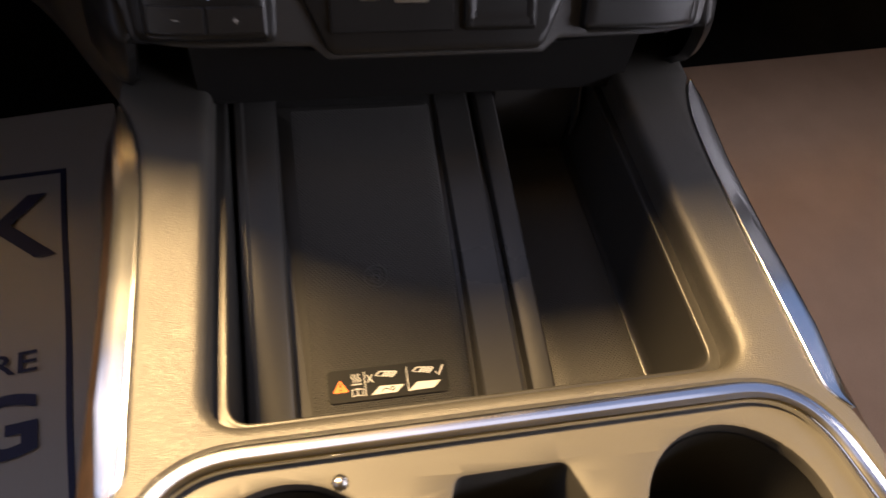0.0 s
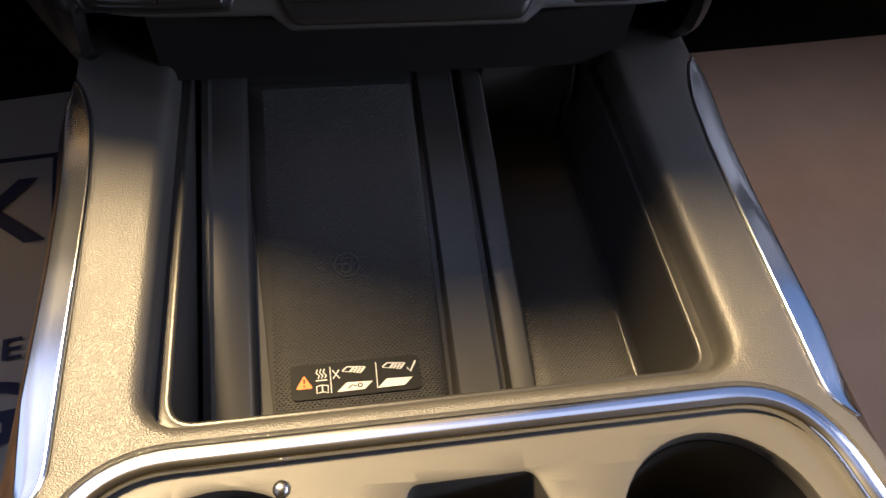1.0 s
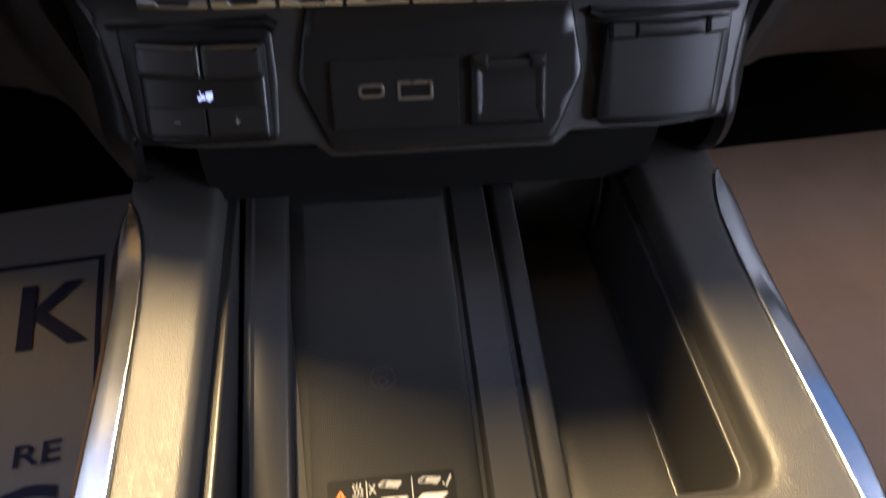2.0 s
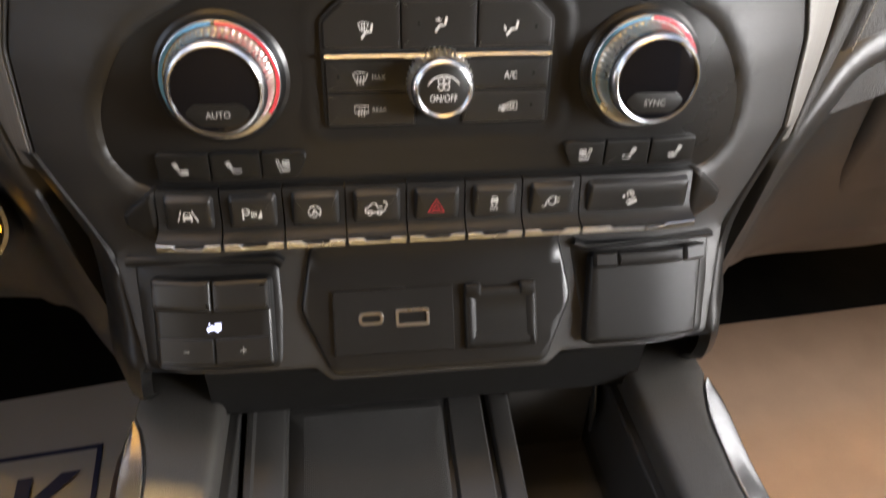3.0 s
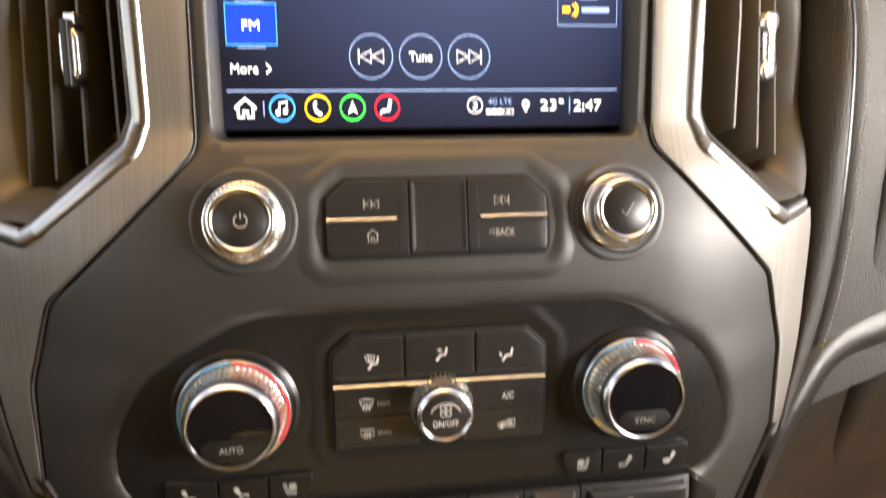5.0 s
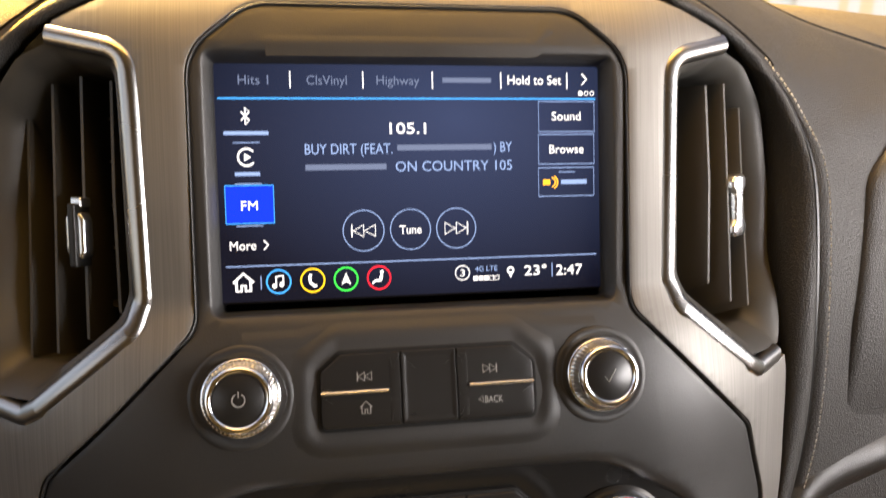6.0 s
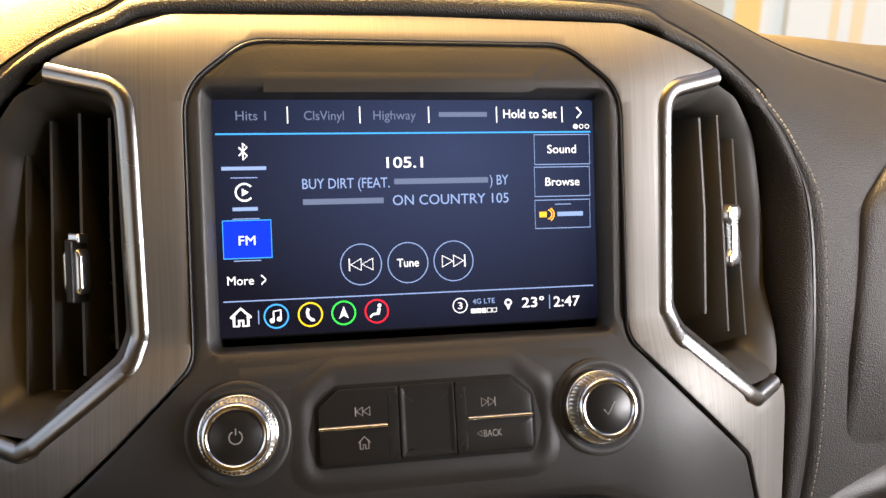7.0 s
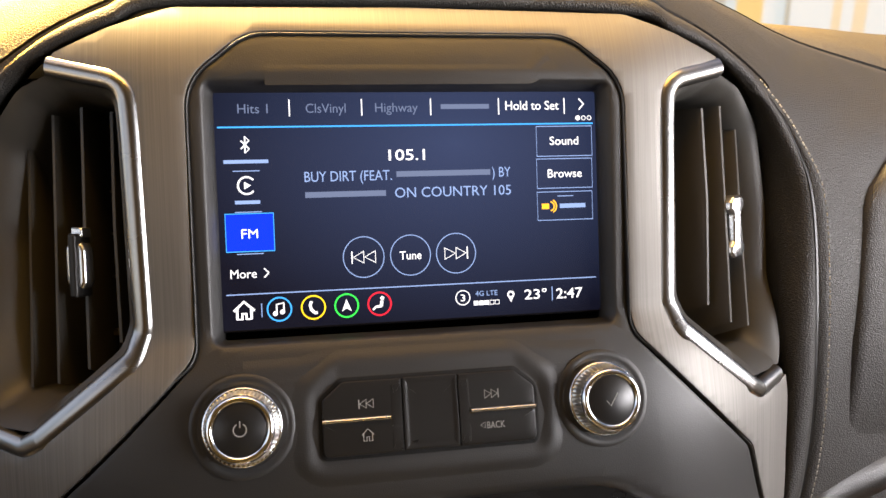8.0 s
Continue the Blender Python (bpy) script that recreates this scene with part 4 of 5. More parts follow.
    for x, mat, sign in ((-64.4, LIT_LINE, 0), (-49.2, LIT_YELLOW, 1), (-34.1, LIT_GREEN, 2), (-18.9, LIT_RED, 3)):
        put("round_key", lines([circle(0, 0, .0053, 32)], .0007), x, -46.4, mat)
        put("sign", (lambda: cover(lines([[(-.0012, -.0018), (-.0012, .0022), (.0020, .0028), (.0020, -.0012)]], .0007), blobs([ring(-.0019, -.0019, .0011, 12), ring(.0013, -.0013, .0011, 12)])),
                     lambda: lines([[(-.0008, .0028), (-.0014, .0012), (-.0010, -.0010), (.0008, -.0026), (.0018, -.0024)]], .0013),
                     lambda: blobs([[(0, .0030), (.0022, -.0026), (0, -.0012), (-.0022, -.0026)]]),
                     lambda: blobs([ring(.0013, .0026, .0009, 10), [(.0004, .0014), (.0018, .0014), (.0014, -.0012), (0, -.0008)], [(.0006, -.0006), (.0012, -.0016), (-.0016, -.0018), (-.0030, -.0030), (-.0034, -.0022), (-.0018, -.0008)]]))[sign](), x, -46.4, LIT_WHITE)
    put("round_key", lines([circle(0, 0, .0034, 24)], .0004), 20.6, -45.7, LIT_WHITE)
    put("text", lettering("3", .0022, .0032), 20.6, -45.7, LIT_WHITE)
    word("4G LTE", 26.7, 37.5, -44.0, 2.4, LIT_PALE)
    for k in range(5):
        x = 25.8 + 2.6 * k
        bar(x, x + 2.2, -49.6, -47.5, LIT_WHITE, "signal_bar") if k < 3 else outline(x + .1, x + 2.1, -49.5, -47.6, .3, LIT_WHITE, "signal_bar")
    put("place_pin", cover(lines([circle(0, .0006, .0014, 16)], .0008), blobs([[(-.0013, -.0002), (.0013, -.0002), (0, -.0032)]])), 44.1, -45.9, LIT_WHITE)
    word("23°", 50.9, 62.0, -45.7, 4.7, LIT_WHITE, .005)
    bar(64.6, 65.0, -49.3, -42.5, LIT_PALE, "divider")
    word("2:47", 66.8, 80.1, -46.0, 4.9, LIT_WHITE, .005)
    return unit


touchscreen()


# ---- audio controls under the display ----
def small_knob(x, z, sign, panel):
    m = spot(x, z, 0)
    knob = part("knob", lathe([(0.0222, -.002), (0.0222, -.0002), (0.0212, .0004), (0.0200, .0006), (0.0188, .0002), (0.0178, -.0008), (0.0168, -.0012)], 64), GRAINED, panel, "round chrome knob", m=m)
    part("base_ring", lathe([(0.0168, -.0015), (0.0168, .0010), (0.0166, .0018), (0.0161, .0022), (0.0155, .0022)], 64), CHROME, knob, "polished chrome base", m=m, smooth=50)
    part("knurl", lathe([(0.0158, .0018), (0.0158, .0030), (0.0143, .0092), (0.0137, .0096)], 64, 50, .0011, (1, 2)), KNURLED, knob, "knurled chrome skirt", m=m, smooth=25)
    part("chrome_rim", lathe([(0.0138, .0088), (0.0141, .0096), (0.0140, .0106), (0.0132, .0118), (0.0122, .0121), (0.0113, .0118), (0.0107, .0106)], 64), CHROME, knob, "polished rim", m=m, smooth=50)
    part("cap", lathe([(0.0109, .0098), (0.0108, .0108), (0.0103, .0112), (0, .0111)], 48), BUTTON, knob, m=m)
    printed("symbol", sign, 1, m @ Matrix.Translation((0, 0, .0114)), knob, GREYPRINT)
    return knob


audio = thing("audio_control_panel", on_dash(0, .645, 0), "black audio control strip with buttons and two chrome knobs", "control panel")
CLUSTER = rounded(mirrored([(0, .6792), (.0390, .6792, .003), (.0478, .6722, .004), (.0478, .6492, .003), (0, .6492)]), .003)
part("recess", slab(inset(CLUSTER, -.0012), [(0, -.001), (0, .0004), (.0005, .0005)], grid=.008, to=on_dash), DEEPSHADE, audio)
part("recess_lip", sweep(inset(CLUSTER, -.0072), swell(.0130, .0011), on_dash, closed=True), GRAINED, audio)
key = flat_button("key", rounded([(-.0385, .6787, .003), (-.0127, .6787, .0005), (-.0127, .6643, .0005), (-.0473, .6643, .0005), (-.0473, .6720, .003)], .001), audio, .0008)
printed("symbol", lines([[(.5, .3), (.02, 0), (.5, -.3), (.5, .3)], [(0, .3), (-.46, 0), (0, -.3), (0, .3)], [(-.5, .32), (-.5, -.32)]], .07), .0062, spot(-.0284, .6698, .0022), key, GREYPRINT)
key = flat_button("key", rounded([(-.0473, .6633, .0005), (-.0127, .6633, .0005), (-.0127, .6497, .0005), (-.0473, .6497, .003)], .001), audio, .0008)
printed("symbol", lines([[(-.5, 0), (0, .5), (.5, 0)], [(-.36, .1), (-.36, -.5), (-.1, -.5), (-.1, -.15), (.1, -.15), (.1, -.5), (.36, -.5), (.36, .1)]], .08), .0052, spot(-.0282, .6578, .0022), key, GREYPRINT)
key = flat_button("key", rounded([(.0385, .6787, .003), (.0127, .6787, .0005), (.0127, .6643, .0005), (.0473, .6643, .0005), (.0473, .6720, .003)], .001), audio, .0008)
printed("symbol", lines([[(-.5, .3), (-.02, 0), (-.5, -.3), (-.5, .3)], [(0, .3), (.46, 0), (0, -.3), (0, .3)], [(.5, .32), (.5, -.32)]], .07), .0062, spot(.0274, .6700, .0022), key, GREYPRINT)
key = flat_button("key", rounded([(.0473, .6633, .0005), (.0127, .6633, .0005), (.0127, .6497, .0005), (.0473, .6497, .003)], .001), audio, .0008)
printed("symbol", lettering("BACK", .0082, .0030), 1, spot(.0286, .6577, .0022), key, GREYPRINT)
printed("symbol", lines([[(.4, .5), (-.4, 0), (.4, -.5), (.4, .5)]], .12), .0026, spot(.0226, .6578, .0022), key, GREYPRINT)
for x0, x1 in ((-.0473, -.0180), (.0178, .0473)):
    part("chrome_bar", sweep([(x0, .6638), (x1, .6638)], dome(.0024, .0034, 10, 0), on_dash), SATINCHROME, audio)
for x in (-.0152, .0150):
    part("key_rib", slab(rounded(box(x - .0024, x + .0024, .6512, .6768), .0008, 3), [(0, .001), (0, .0018), (.0002, .0021), (.0009, .00215)], grid=.008, to=on_dash), BUTTON, audio)
flat_button("blank_key", rounded(box(-.0123, .0123, .6500, .6789), .001), audio, .0008, raise_=.0012, dish=.0004)
small_knob(-.0806, .6645, lines([circle(0, 0, .0026, 20, 118, 422), [(0, .0010), (0, .0036)]], .0005), audio)
small_knob(.0803, .6645, lines([[(-.0026, -.0002), (-.0008, -.0026), (.0028, .0030)]], .0004), audio)

# ---- climate panel ----
climate = thing("climate_control_panel", on_dash(0, .54, 0), "black climate panel with two large dials and a fan knob", "control panel")
part("panel", slab(inset(CLIMATE_GAP, -.0030), [(0, -.008), (0, -.0030)], grid=.006, to=on_dash), SATIN, climate)
HVAC = rounded(mirrored([(0, .6149), (.0388, .6149, .003), (.0474, .6070, .004), (.0474, .5640, .003), (0, .5640)]), .003)
part("recess", slab(inset(HVAC, -.0010), [(0, -.004), (0, -.0012), (.0005, -.0010)], grid=.008, to=on_dash), DEEPSHADE, climate)
part("recess_lip", sweep(inset(HVAC, -.0066), swell(.0115, .0006), lambda a, b, h: on_dash(a, b, h - .0028), closed=True), SATIN, climate)
hk = -.0012
cells = (([(-.0384, .6144, .003), (-.0160, .6144, .0005), (-.0160, .5962, .0005), (-.0469, .5962, .0005), (-.0469, .6068, .003)], "key"),
         (box(-.0154, .0154, .5962, .6144), "key"),
         ([(.0384, .6144, .003), (.0160, .6144, .0005), (.0160, .5962, .0005), (.0469, .5962, .0005), (.0469, .6068, .003)], "key"),
         (box(-.0469, -.0100, .5790, .5918), "key"), (box(-.0469, -.0100, .5645, .5780), "key"), (box(.0100, .0469, .5790, .5918), "key"), (box(.0100, .0469, .5645, .5780), "key"))
keys = [flat_button(n, rounded(ol, .0007, 3), climate, hk) for ol, n in cells]
up = .0003
printed("symbol", person_icon([[(-.56, .52), (-.2, .60), (.16, .52), (.0, .12), (-.40, .12), (-.56, .52)], [(-.30, .48), (-.28, .02)], [(-.12, .48), (-.14, .02)]]), .0060, spot(-.0296, .6030, up), keys[0])
printed("symbol", person_icon([[(-.34, .30), (.10, .30)]], [(-.12, .32)]), .0062, spot(.0004, .6052, up), keys[1])
printed("symbol", person_icon([[(-.54, .22), (-.40, -.16)]], [(-.46, .02)]), .0062, spot(.0300, .6034, up), keys[2])
printed("symbol", screen_glass_icon(), .0062, spot(-.0328, .5848, up), keys[3])
printed("symbol", lettering("MAX", .0056, .0021), 1, spot(-.0252, .5850, up), keys[3], GREYPRINT)
printed("symbol", screen_glass_icon(True), .0058, spot(-.0328, .5714, up), keys[4])
printed("symbol", lettering("REAR", .0060, .0019), 1, spot(-.0252, .5714, up), keys[4], GREYPRINT)
printed("symbol", lettering("A/C", .0056, .0030), 1, spot(.0304, .5849, up), keys[5])
printed("symbol", lines([[(-.55, -.16), (-.52, .02), (-.28, .10), (-.04, .14), (.12, .30), (.52, .28), (.56, -.16), (-.55, -.16)], circle(.24, .06, .12, 10), [(-.36, -.02), (.10, .02)], circle(-.30, -.18, .09, 8)], .05), .0072, spot(.0300, .5712, up), keys[6])
for x, z in ((-.0082, .6058), (.0404, .6040), (.0404, .5853), (-.0418, .5853), (.0404, .5716)):
    part("indicator", lathe([(.0007, 0), (.0006, .0002), (0, .0003)], 10), LABEL, climate, "small unlit indicator", m=spot(x, z, .0001))
part("chrome_bar", sweep([(-.0470, .5935), (.0470, .5935)], dome(.0024, .0032, 8, -.004), on_dash), SATINCHROME, climate)

m = spot(.0002, .5823, -.001)
fan = part("fan_knob", lathe([(.0142, -.001), (.0142, .0008), (.0136, .0012)], 48), SATIN, climate, "chrome fan knob with black face", m=m)
part("knurl", lathe([(.0143, 0), (.0142, .0012), (.0128, .0096), (.0124, .0102)], 64, 40, .0012, (1, 2)), KNURLED, fan, "knurled chrome ring", m=m, smooth=30)
part("chrome_rim", lathe([(.0124, .0096), (.0130, .0104), (.0129, .0118), (.0119, .0140), (.0108, .0146), (.0100, .0138)], 56), SATINCHROME, fan, "satin chrome rim", m=m)
part("cap", lathe([(.0102, .0120), (.0100, .0138), (.0094, .0141), (0, .0140)], 48), BUTTON, fan, m=m)
tip = m @ Matrix.Translation((0, 0, .01425))
printed("symbol", lettering("ON/OFF", .0112, .0028), 1, tip @ Matrix.Translation((0, -.0030, 0)), fan)
printed("symbol", lines([circle(0, -.0010, .0072, 24, 28, 152)], .0005), 1, tip, fan)
printed("symbol", lines([circle(.0017 * math.cos(radians(a)), .0028 + .0017 * math.sin(radians(a)), .0012, 12) for a in (45, 135, 225, 315)], .00036), 1, tip, fan)


def dial(x, z, words, panel):
    m = spot(x, z, -.003)
    d = part("temperature_dial", lathe([(0.0272, 0), (0.0272, .0004), (0.0256, .0016), (0.0244, .0012), (0.0238, .0010)], 72), SATIN, panel, "large chrome dial with blue and red ring", m=m)
    part("base_ring", lathe([(0.0240, 0), (0.0240, .0046), (0.0237, .0055), (0.0234, .0057), (0.0214, .0057), (0.0211, .0052)], 72), SATINCHROME, d, m=m)
    part("cold_band", arc_band(.0220, .0234, 92, 216, .0060), BLUE, d, "blue band", m=m)
    part("warm_band", arc_band(.0220, .0234, -36 if words == "AUTO" else 18, 88, .0060), RED, d, "red band", m=m)
    part("knurl", lathe([(0.0215, .0052), (0.0214, .0062), (0.0196, .0138), (0.0190, .0148)], 64, 52, .0012, (1, 2)), KNURLED, d, "knurled chrome skirt", m=m, smooth=30)
    part("chrome_rim", lathe([(0.0188, .0140), (0.0196, .0152), (0.0194, .0170), (0.0184, .0198), (0.0175, .0206), (0.0169, .0204), (0.0165, .0194)], 72), SATINCHROME, d, "polished rim", m=m)
    part("face", lathe([(0.0168, .0180), (0.0168, .0196), (0.0160, .0198), (0, .0199)], 64), GLASSY, d, "black glass face", m=m)
    tip = m @ Matrix.Translation((0, 0, .01990))
    part("push_bar", slab(rounded([(-.0088, -.0050), (.0088, -.0050), (.0130, -.0086, .003), (.0078, -.0138, .005), (-.0078, -.0138, .005), (-.0130, -.0086, .003)], .002), [(0, -.0005), (0, .0001), (.0004, .0002)]), SATIN, d, m=tip)
    printed("symbol", lettering(words, .0094, .0027), 1, tip @ Matrix.Translation((0, -.0092, .00025)), d, GREYPRINT)
    return d


dial(-.0886, .5852, "AUTO", climate)
dial(.0886, .5852, "SYNC", climate)

# seat heater and fan buttons
for s in (-1, 1):
    bounds = (.0553, .0768, .0982, .1210)
    for k in range(3):
        a, b = bounds[k] + .0003, bounds[k + 1] - .0003
        ol = [(s * a, .5538, .0035 if k == 0 else .0008), (s * b, .5538, .002 if k == 2 else .0008), (s * b, .5412), (s * (a + (.0060 if k == 0 else 0)), .5412, .004 if k == 0 else .0008)]
        btn = flat_button("seat_button", rounded(ol, .0012, 3), climate, -.0026, LID, raise_=.0022)
        part("indicator", slab(rounded(box(-.0010, .0010, -.0003, .0003), .0002, 2), [(0, -.0002), (0, .0001)]), LABEL, btn, m=spot(s * (a + b) / 2 + .0070, .5522, .0))
        printed("symbol", seat_icon(s, k), .0064, spot(s * ((a + b) / 2 + .0008), .5476, .00), btn)

# ---- row of toggle switches ----
switches = thing("switch_row", on_dash(0, .509, 0), "row of black toggle switches with chrome lower lips", "switch row")


def toggle_face(x0, x1, mat=BUTTON):
    """A switch whose lower edge juts out."""
    prof = [(.5375, -.004), (.5375, .0016), (.5366, .0024), (.5230, .0046), (.5196, .0066), (.5176, .0104), (.5168, .0128), (.5150, .0122), (.5135, .0080), (.5130, -.004)]
    bm = bmesh.new()
    xs = np.linspace(x0, x1, max(2, int(abs(x1 - x0) / .008) + 2))
    rows = [[bm.verts.new(on_dash(float(x), z, h)) for z, h in prof] for x in xs]
    for a, b in zip(rows, rows[1:]):
        for i in range(len(prof) - 1):
            bm.faces.new((a[i], a[i + 1], b[i + 1], b[i]))
    bm.faces.new(rows[0]), bm.faces.new(rows[-1])
    bmesh.ops.recalc_face_normals(bm, faces=bm.faces)
    return bm


EDGES = (-.1228, -.0960, -.0690, -.0418, -.0145, .0122, .0388, .0662, .1212)


def moved(bm, x, y):
    for v in bm.verts:
        v.co.x, v.co.y = v.co.x + x, v.co.y + y
    return bm


def switch_icon(k):
    """Lane, parking sensors, automatic stop, tailgate, hazard, stability, power outlet and hill descent signs, each with its width."""
    if k == 0:
        bm = lines([[(-.29, .30), (-.35, .10)], [(-.39, -.04), (-.50, -.32)], [(.24, .32), (.50, -.30)], [(-.20, .02), (-.13, .20), (.13, .20), (.20, .02)]], .052)
        return cover(bm, blobs([[(-.22, -.16), (.22, -.16), (.24, -.04), (.18, .02), (-.18, .02), (-.24, -.04)], box(-.24, -.14, -.27, -.17), box(.14, .24, -.27, -.17)])), .0088
    if k == 1:
        bm = lines([[(-.50, -.32), (-.50, .34), (-.24, .34), (-.14, .25), (-.14, .10), (-.24, .01), (-.50, .01)]], .08)
        cover(bm, lines([[(x, .20 - .03 * i), (x - .05, .02), (x + .01, -.20 + .03 * i)] for i, x in enumerate((.02, .14, .26))], .055))
        return cover(bm, blobs([[(.32, -.28), (.56, -.28), (.54, .26)]])), .0076
    if k == 2:
        return lines([circle(0, 0, .42, 24, -40, 150), circle(0, 0, .42, 24, 165, 290), [(.34, -.40), (.36, -.24), (.20, -.20)], [(-.18, -.24), (0, .24), (.18, -.24)], [(-.11, -.07), (.11, -.07)]], .06), .0064
    if k == 3:
        st = [[(-.40, -.18), (-.50, -.14), (-.50, .02), (-.34, .12), (-.20, .28), (-.02, .28), (.06, .10), (.28, .08)], [(-.18, -.18), (.04, -.18)], circle(-.29, -.20, .10, 10), circle(.15, -.20, .10, 10)]
        st += [[(.26, -.16), (.44, -.04)], [(.40, .04), (.50, .18), (.46, .32), (.32, .38)]]
        return lines(st, .052), .0098
    if k == 4:
        return lines([[(-.5, -.4), (.5, -.4), (0, .5), (-.5, -.4)], [(-.22, -.24), (.22, -.24), (0, .16), (-.22, -.24)]], .09), .0072
    if k == 5:
        bm = lines([[(-.17, .32), (-.13, .48), (.13, .48), (.17, .32)], [(-.12, .08), (-.20, -.02), (-.06, -.10), (-.14, -.20)], [(.12, .08), (.20, -.02), (.06, -.10), (.14, -.20)]], .05)
        cover(bm, blobs([[(-.22, .12), (.22, .12), (.24, .26), (.18, .33), (-.18, .33), (-.24, .26)]]))
        return cover(bm, moved(lettering("OFF", .50, .22), 0, -.36)), .0074
    if k == 6:
        return lines([[(-.06, -.24), (.20, -.20), (.22, .30), (-.06, .30), (-.22, .12), (-.22, -.08), (-.06, -.24)], [(.22, .18), (.48, .20)], [(.21, -.08), (.48, -.06)], [(-.22, .02), (-.36, -.02), (-.34, -.22), (-.44, -.36), (-.60, -.36)]], .06), .0076
    bm = lines([circle(.02, .28, .20, 16, -60, 240), circle(.04, .28, .06, 8), [(-.16, -.26), (.36, .02), (.50, -.24), (-.02, -.50), (-.16, -.26)], [(-.02, -.22), (.30, -.06)]], .06)
    return cover(bm, blobs([[(-.02, -.50), (.50, -.24), (.45, -.15), (-.07, -.41)], ring(-.36, .10, .09, 8)])), .0078


for k in range(8):
    x0, x1 = EDGES[k] + .00035, EDGES[k + 1] - .00035
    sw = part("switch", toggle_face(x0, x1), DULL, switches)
    mid, half_w = (x0 + x1) / 2, (x1 - x0) / 2
    part("pad", slab(rounded([(x0 + .0040, .5352), (x1 - .0030, .5352), (x1 - .0024, .5204), (x0 + .0030, .5204)], .0014, 3), [(-.0012, .0015), (0, .0046), (.0005, .0056), (.0013, .0060)], grid=.006, to=on_dash), BUTTON, sw)
    n = .0048 if k < 7 else .012
    lip = [(x0 + .0002, .5168), (mid - n - .0014, .5168), (mid - n, .5152), (mid + n, .5152), (mid + n + .0014, .5168), (x1 - .0002, .5168), (x1 - .0002, .5130), (x0 + .0002, .5130)]
    if k == 7:
        mid_icon = mid - .004
    else:
        mid_icon = mid
    part("chrome_lip", slab(lip, [(0, .0090), (0, .0126), (.0003, .0132)], grid=.006, to=on_dash), SATINCHROME, sw, "chrome lip")
    sign, wide = switch_icon(k)
    printed("symbol", sign, wide, spot(mid_icon, .5277, .0062), sw, RED if k == 4 else PRINT)
for s in (-1, 1):
    x = EDGES[0] if s < 0 else EDGES[-1]
    part("end_cap", slab(rounded([(x, .5375), (s * .1245, .5375, .002), (s * .1380, .5250, .003), (s * .1375, .5180, .003), (s * .1255, .5110, .002), (x, .5110)], .001), [(0, -.006), (0, .0030), (.0008, .0044), (.0022, .0050)], grid=.005, to=on_dash), DULL, switches)

# ---- lower modules ----
POD = rounded(mirrored([(0, .5100), (.0590, .5085, .002), (.0655, .4790, .010), (.0515, .4525, .008), (0, .4525)]), .004)
pod = thing("usb_panel", on_dash(-.02, .46, 0), "black panel with chrome-framed charging ports", "charging panel")
part("pod", slab(POD, [(-.0015, -.02), (0, .0002), (.0006, .0022), (.0018, .0030)], grid=.006, to=on_dash), SATIN, pod)
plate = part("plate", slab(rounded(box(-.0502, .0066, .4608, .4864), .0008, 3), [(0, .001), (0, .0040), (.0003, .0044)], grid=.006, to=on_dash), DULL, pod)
part("plate_edge", sweep([(-.0502, .4612), (-.0502, .4860), (.0062, .4864)], dome(.0006, .0047, 4, .001), on_dash), GUNMETAL, plate)
for name, x, z, w, hgt in (("small_port", -.0327, .4750, .0118, .0062), ("large_port", -.0131, .4747, .0160, .0084)):
    r = .0030 if w < .014 else .0012
    mm = spot(x, z, .0043)
    part(name, slab(rounded(box(-w / 2, w / 2, -hgt / 2, hgt / 2), r, 5), [(0, -.001), (0, .0005), (.0003, .0008)], holes=[(rounded(box(-w / 2 + .0014, w / 2 - .0014, -hgt / 2 + .0014, hgt / 2 - .0014), max(.0004, r - .0013), 4), [(0, .0008), (.0001, -.003)], True)]), STEEL, plate, "metal port frame", m=mm)
    part("port_tongue", slab(rounded(box(-w / 2 + .0028, w / 2 - .0028, -.0006, .0008), .0003, 2), [(0, -.0028), (0, .0001)]), DULL, plate, m=mm)
sock = thing("socket_cover", on_dash(.029, .46, .003), "black hinged cover over a power socket", "socket cover")
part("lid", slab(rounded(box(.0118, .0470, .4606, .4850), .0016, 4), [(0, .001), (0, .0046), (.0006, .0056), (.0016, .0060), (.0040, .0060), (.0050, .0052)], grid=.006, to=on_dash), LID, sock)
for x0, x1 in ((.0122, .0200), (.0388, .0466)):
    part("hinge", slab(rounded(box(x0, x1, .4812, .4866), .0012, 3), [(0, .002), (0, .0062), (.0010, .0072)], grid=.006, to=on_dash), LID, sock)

brake = thing("trailer_brake_controller", on_dash(-.104, .46, 0), "black trailer brake module with lit trailer sign", "brake controller")
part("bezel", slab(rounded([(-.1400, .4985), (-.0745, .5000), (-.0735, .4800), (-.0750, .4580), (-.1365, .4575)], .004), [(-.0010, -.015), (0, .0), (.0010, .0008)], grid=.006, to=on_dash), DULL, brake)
part("brow", sweep(rounded([(-.1425, .4985), (-.0760, .5012), (-.0722, .4985)], .003, closed=False), dome(.0050, .0036, 8, -.002), on_dash), SATIN, brake)
body = part("module", slab(rounded(box(-.1305, -.0772, .4592, .4945), .003), [(0, -.004), (0, .0040), (.0010, .0058), (.0022, .0066)], grid=.006, to=on_dash), SATIN, brake)
for x0, x1 in ((-.1296, -.1041), (-.1038, -.0781)):
    part("paddle", slab(rounded(box(x0, x1, .4815, .4936), .0015), [(0, .003), (0, .0072), (.0008, .0084), (.0022, .0088)], grid=.005, to=on_dash), BUTTON, brake)
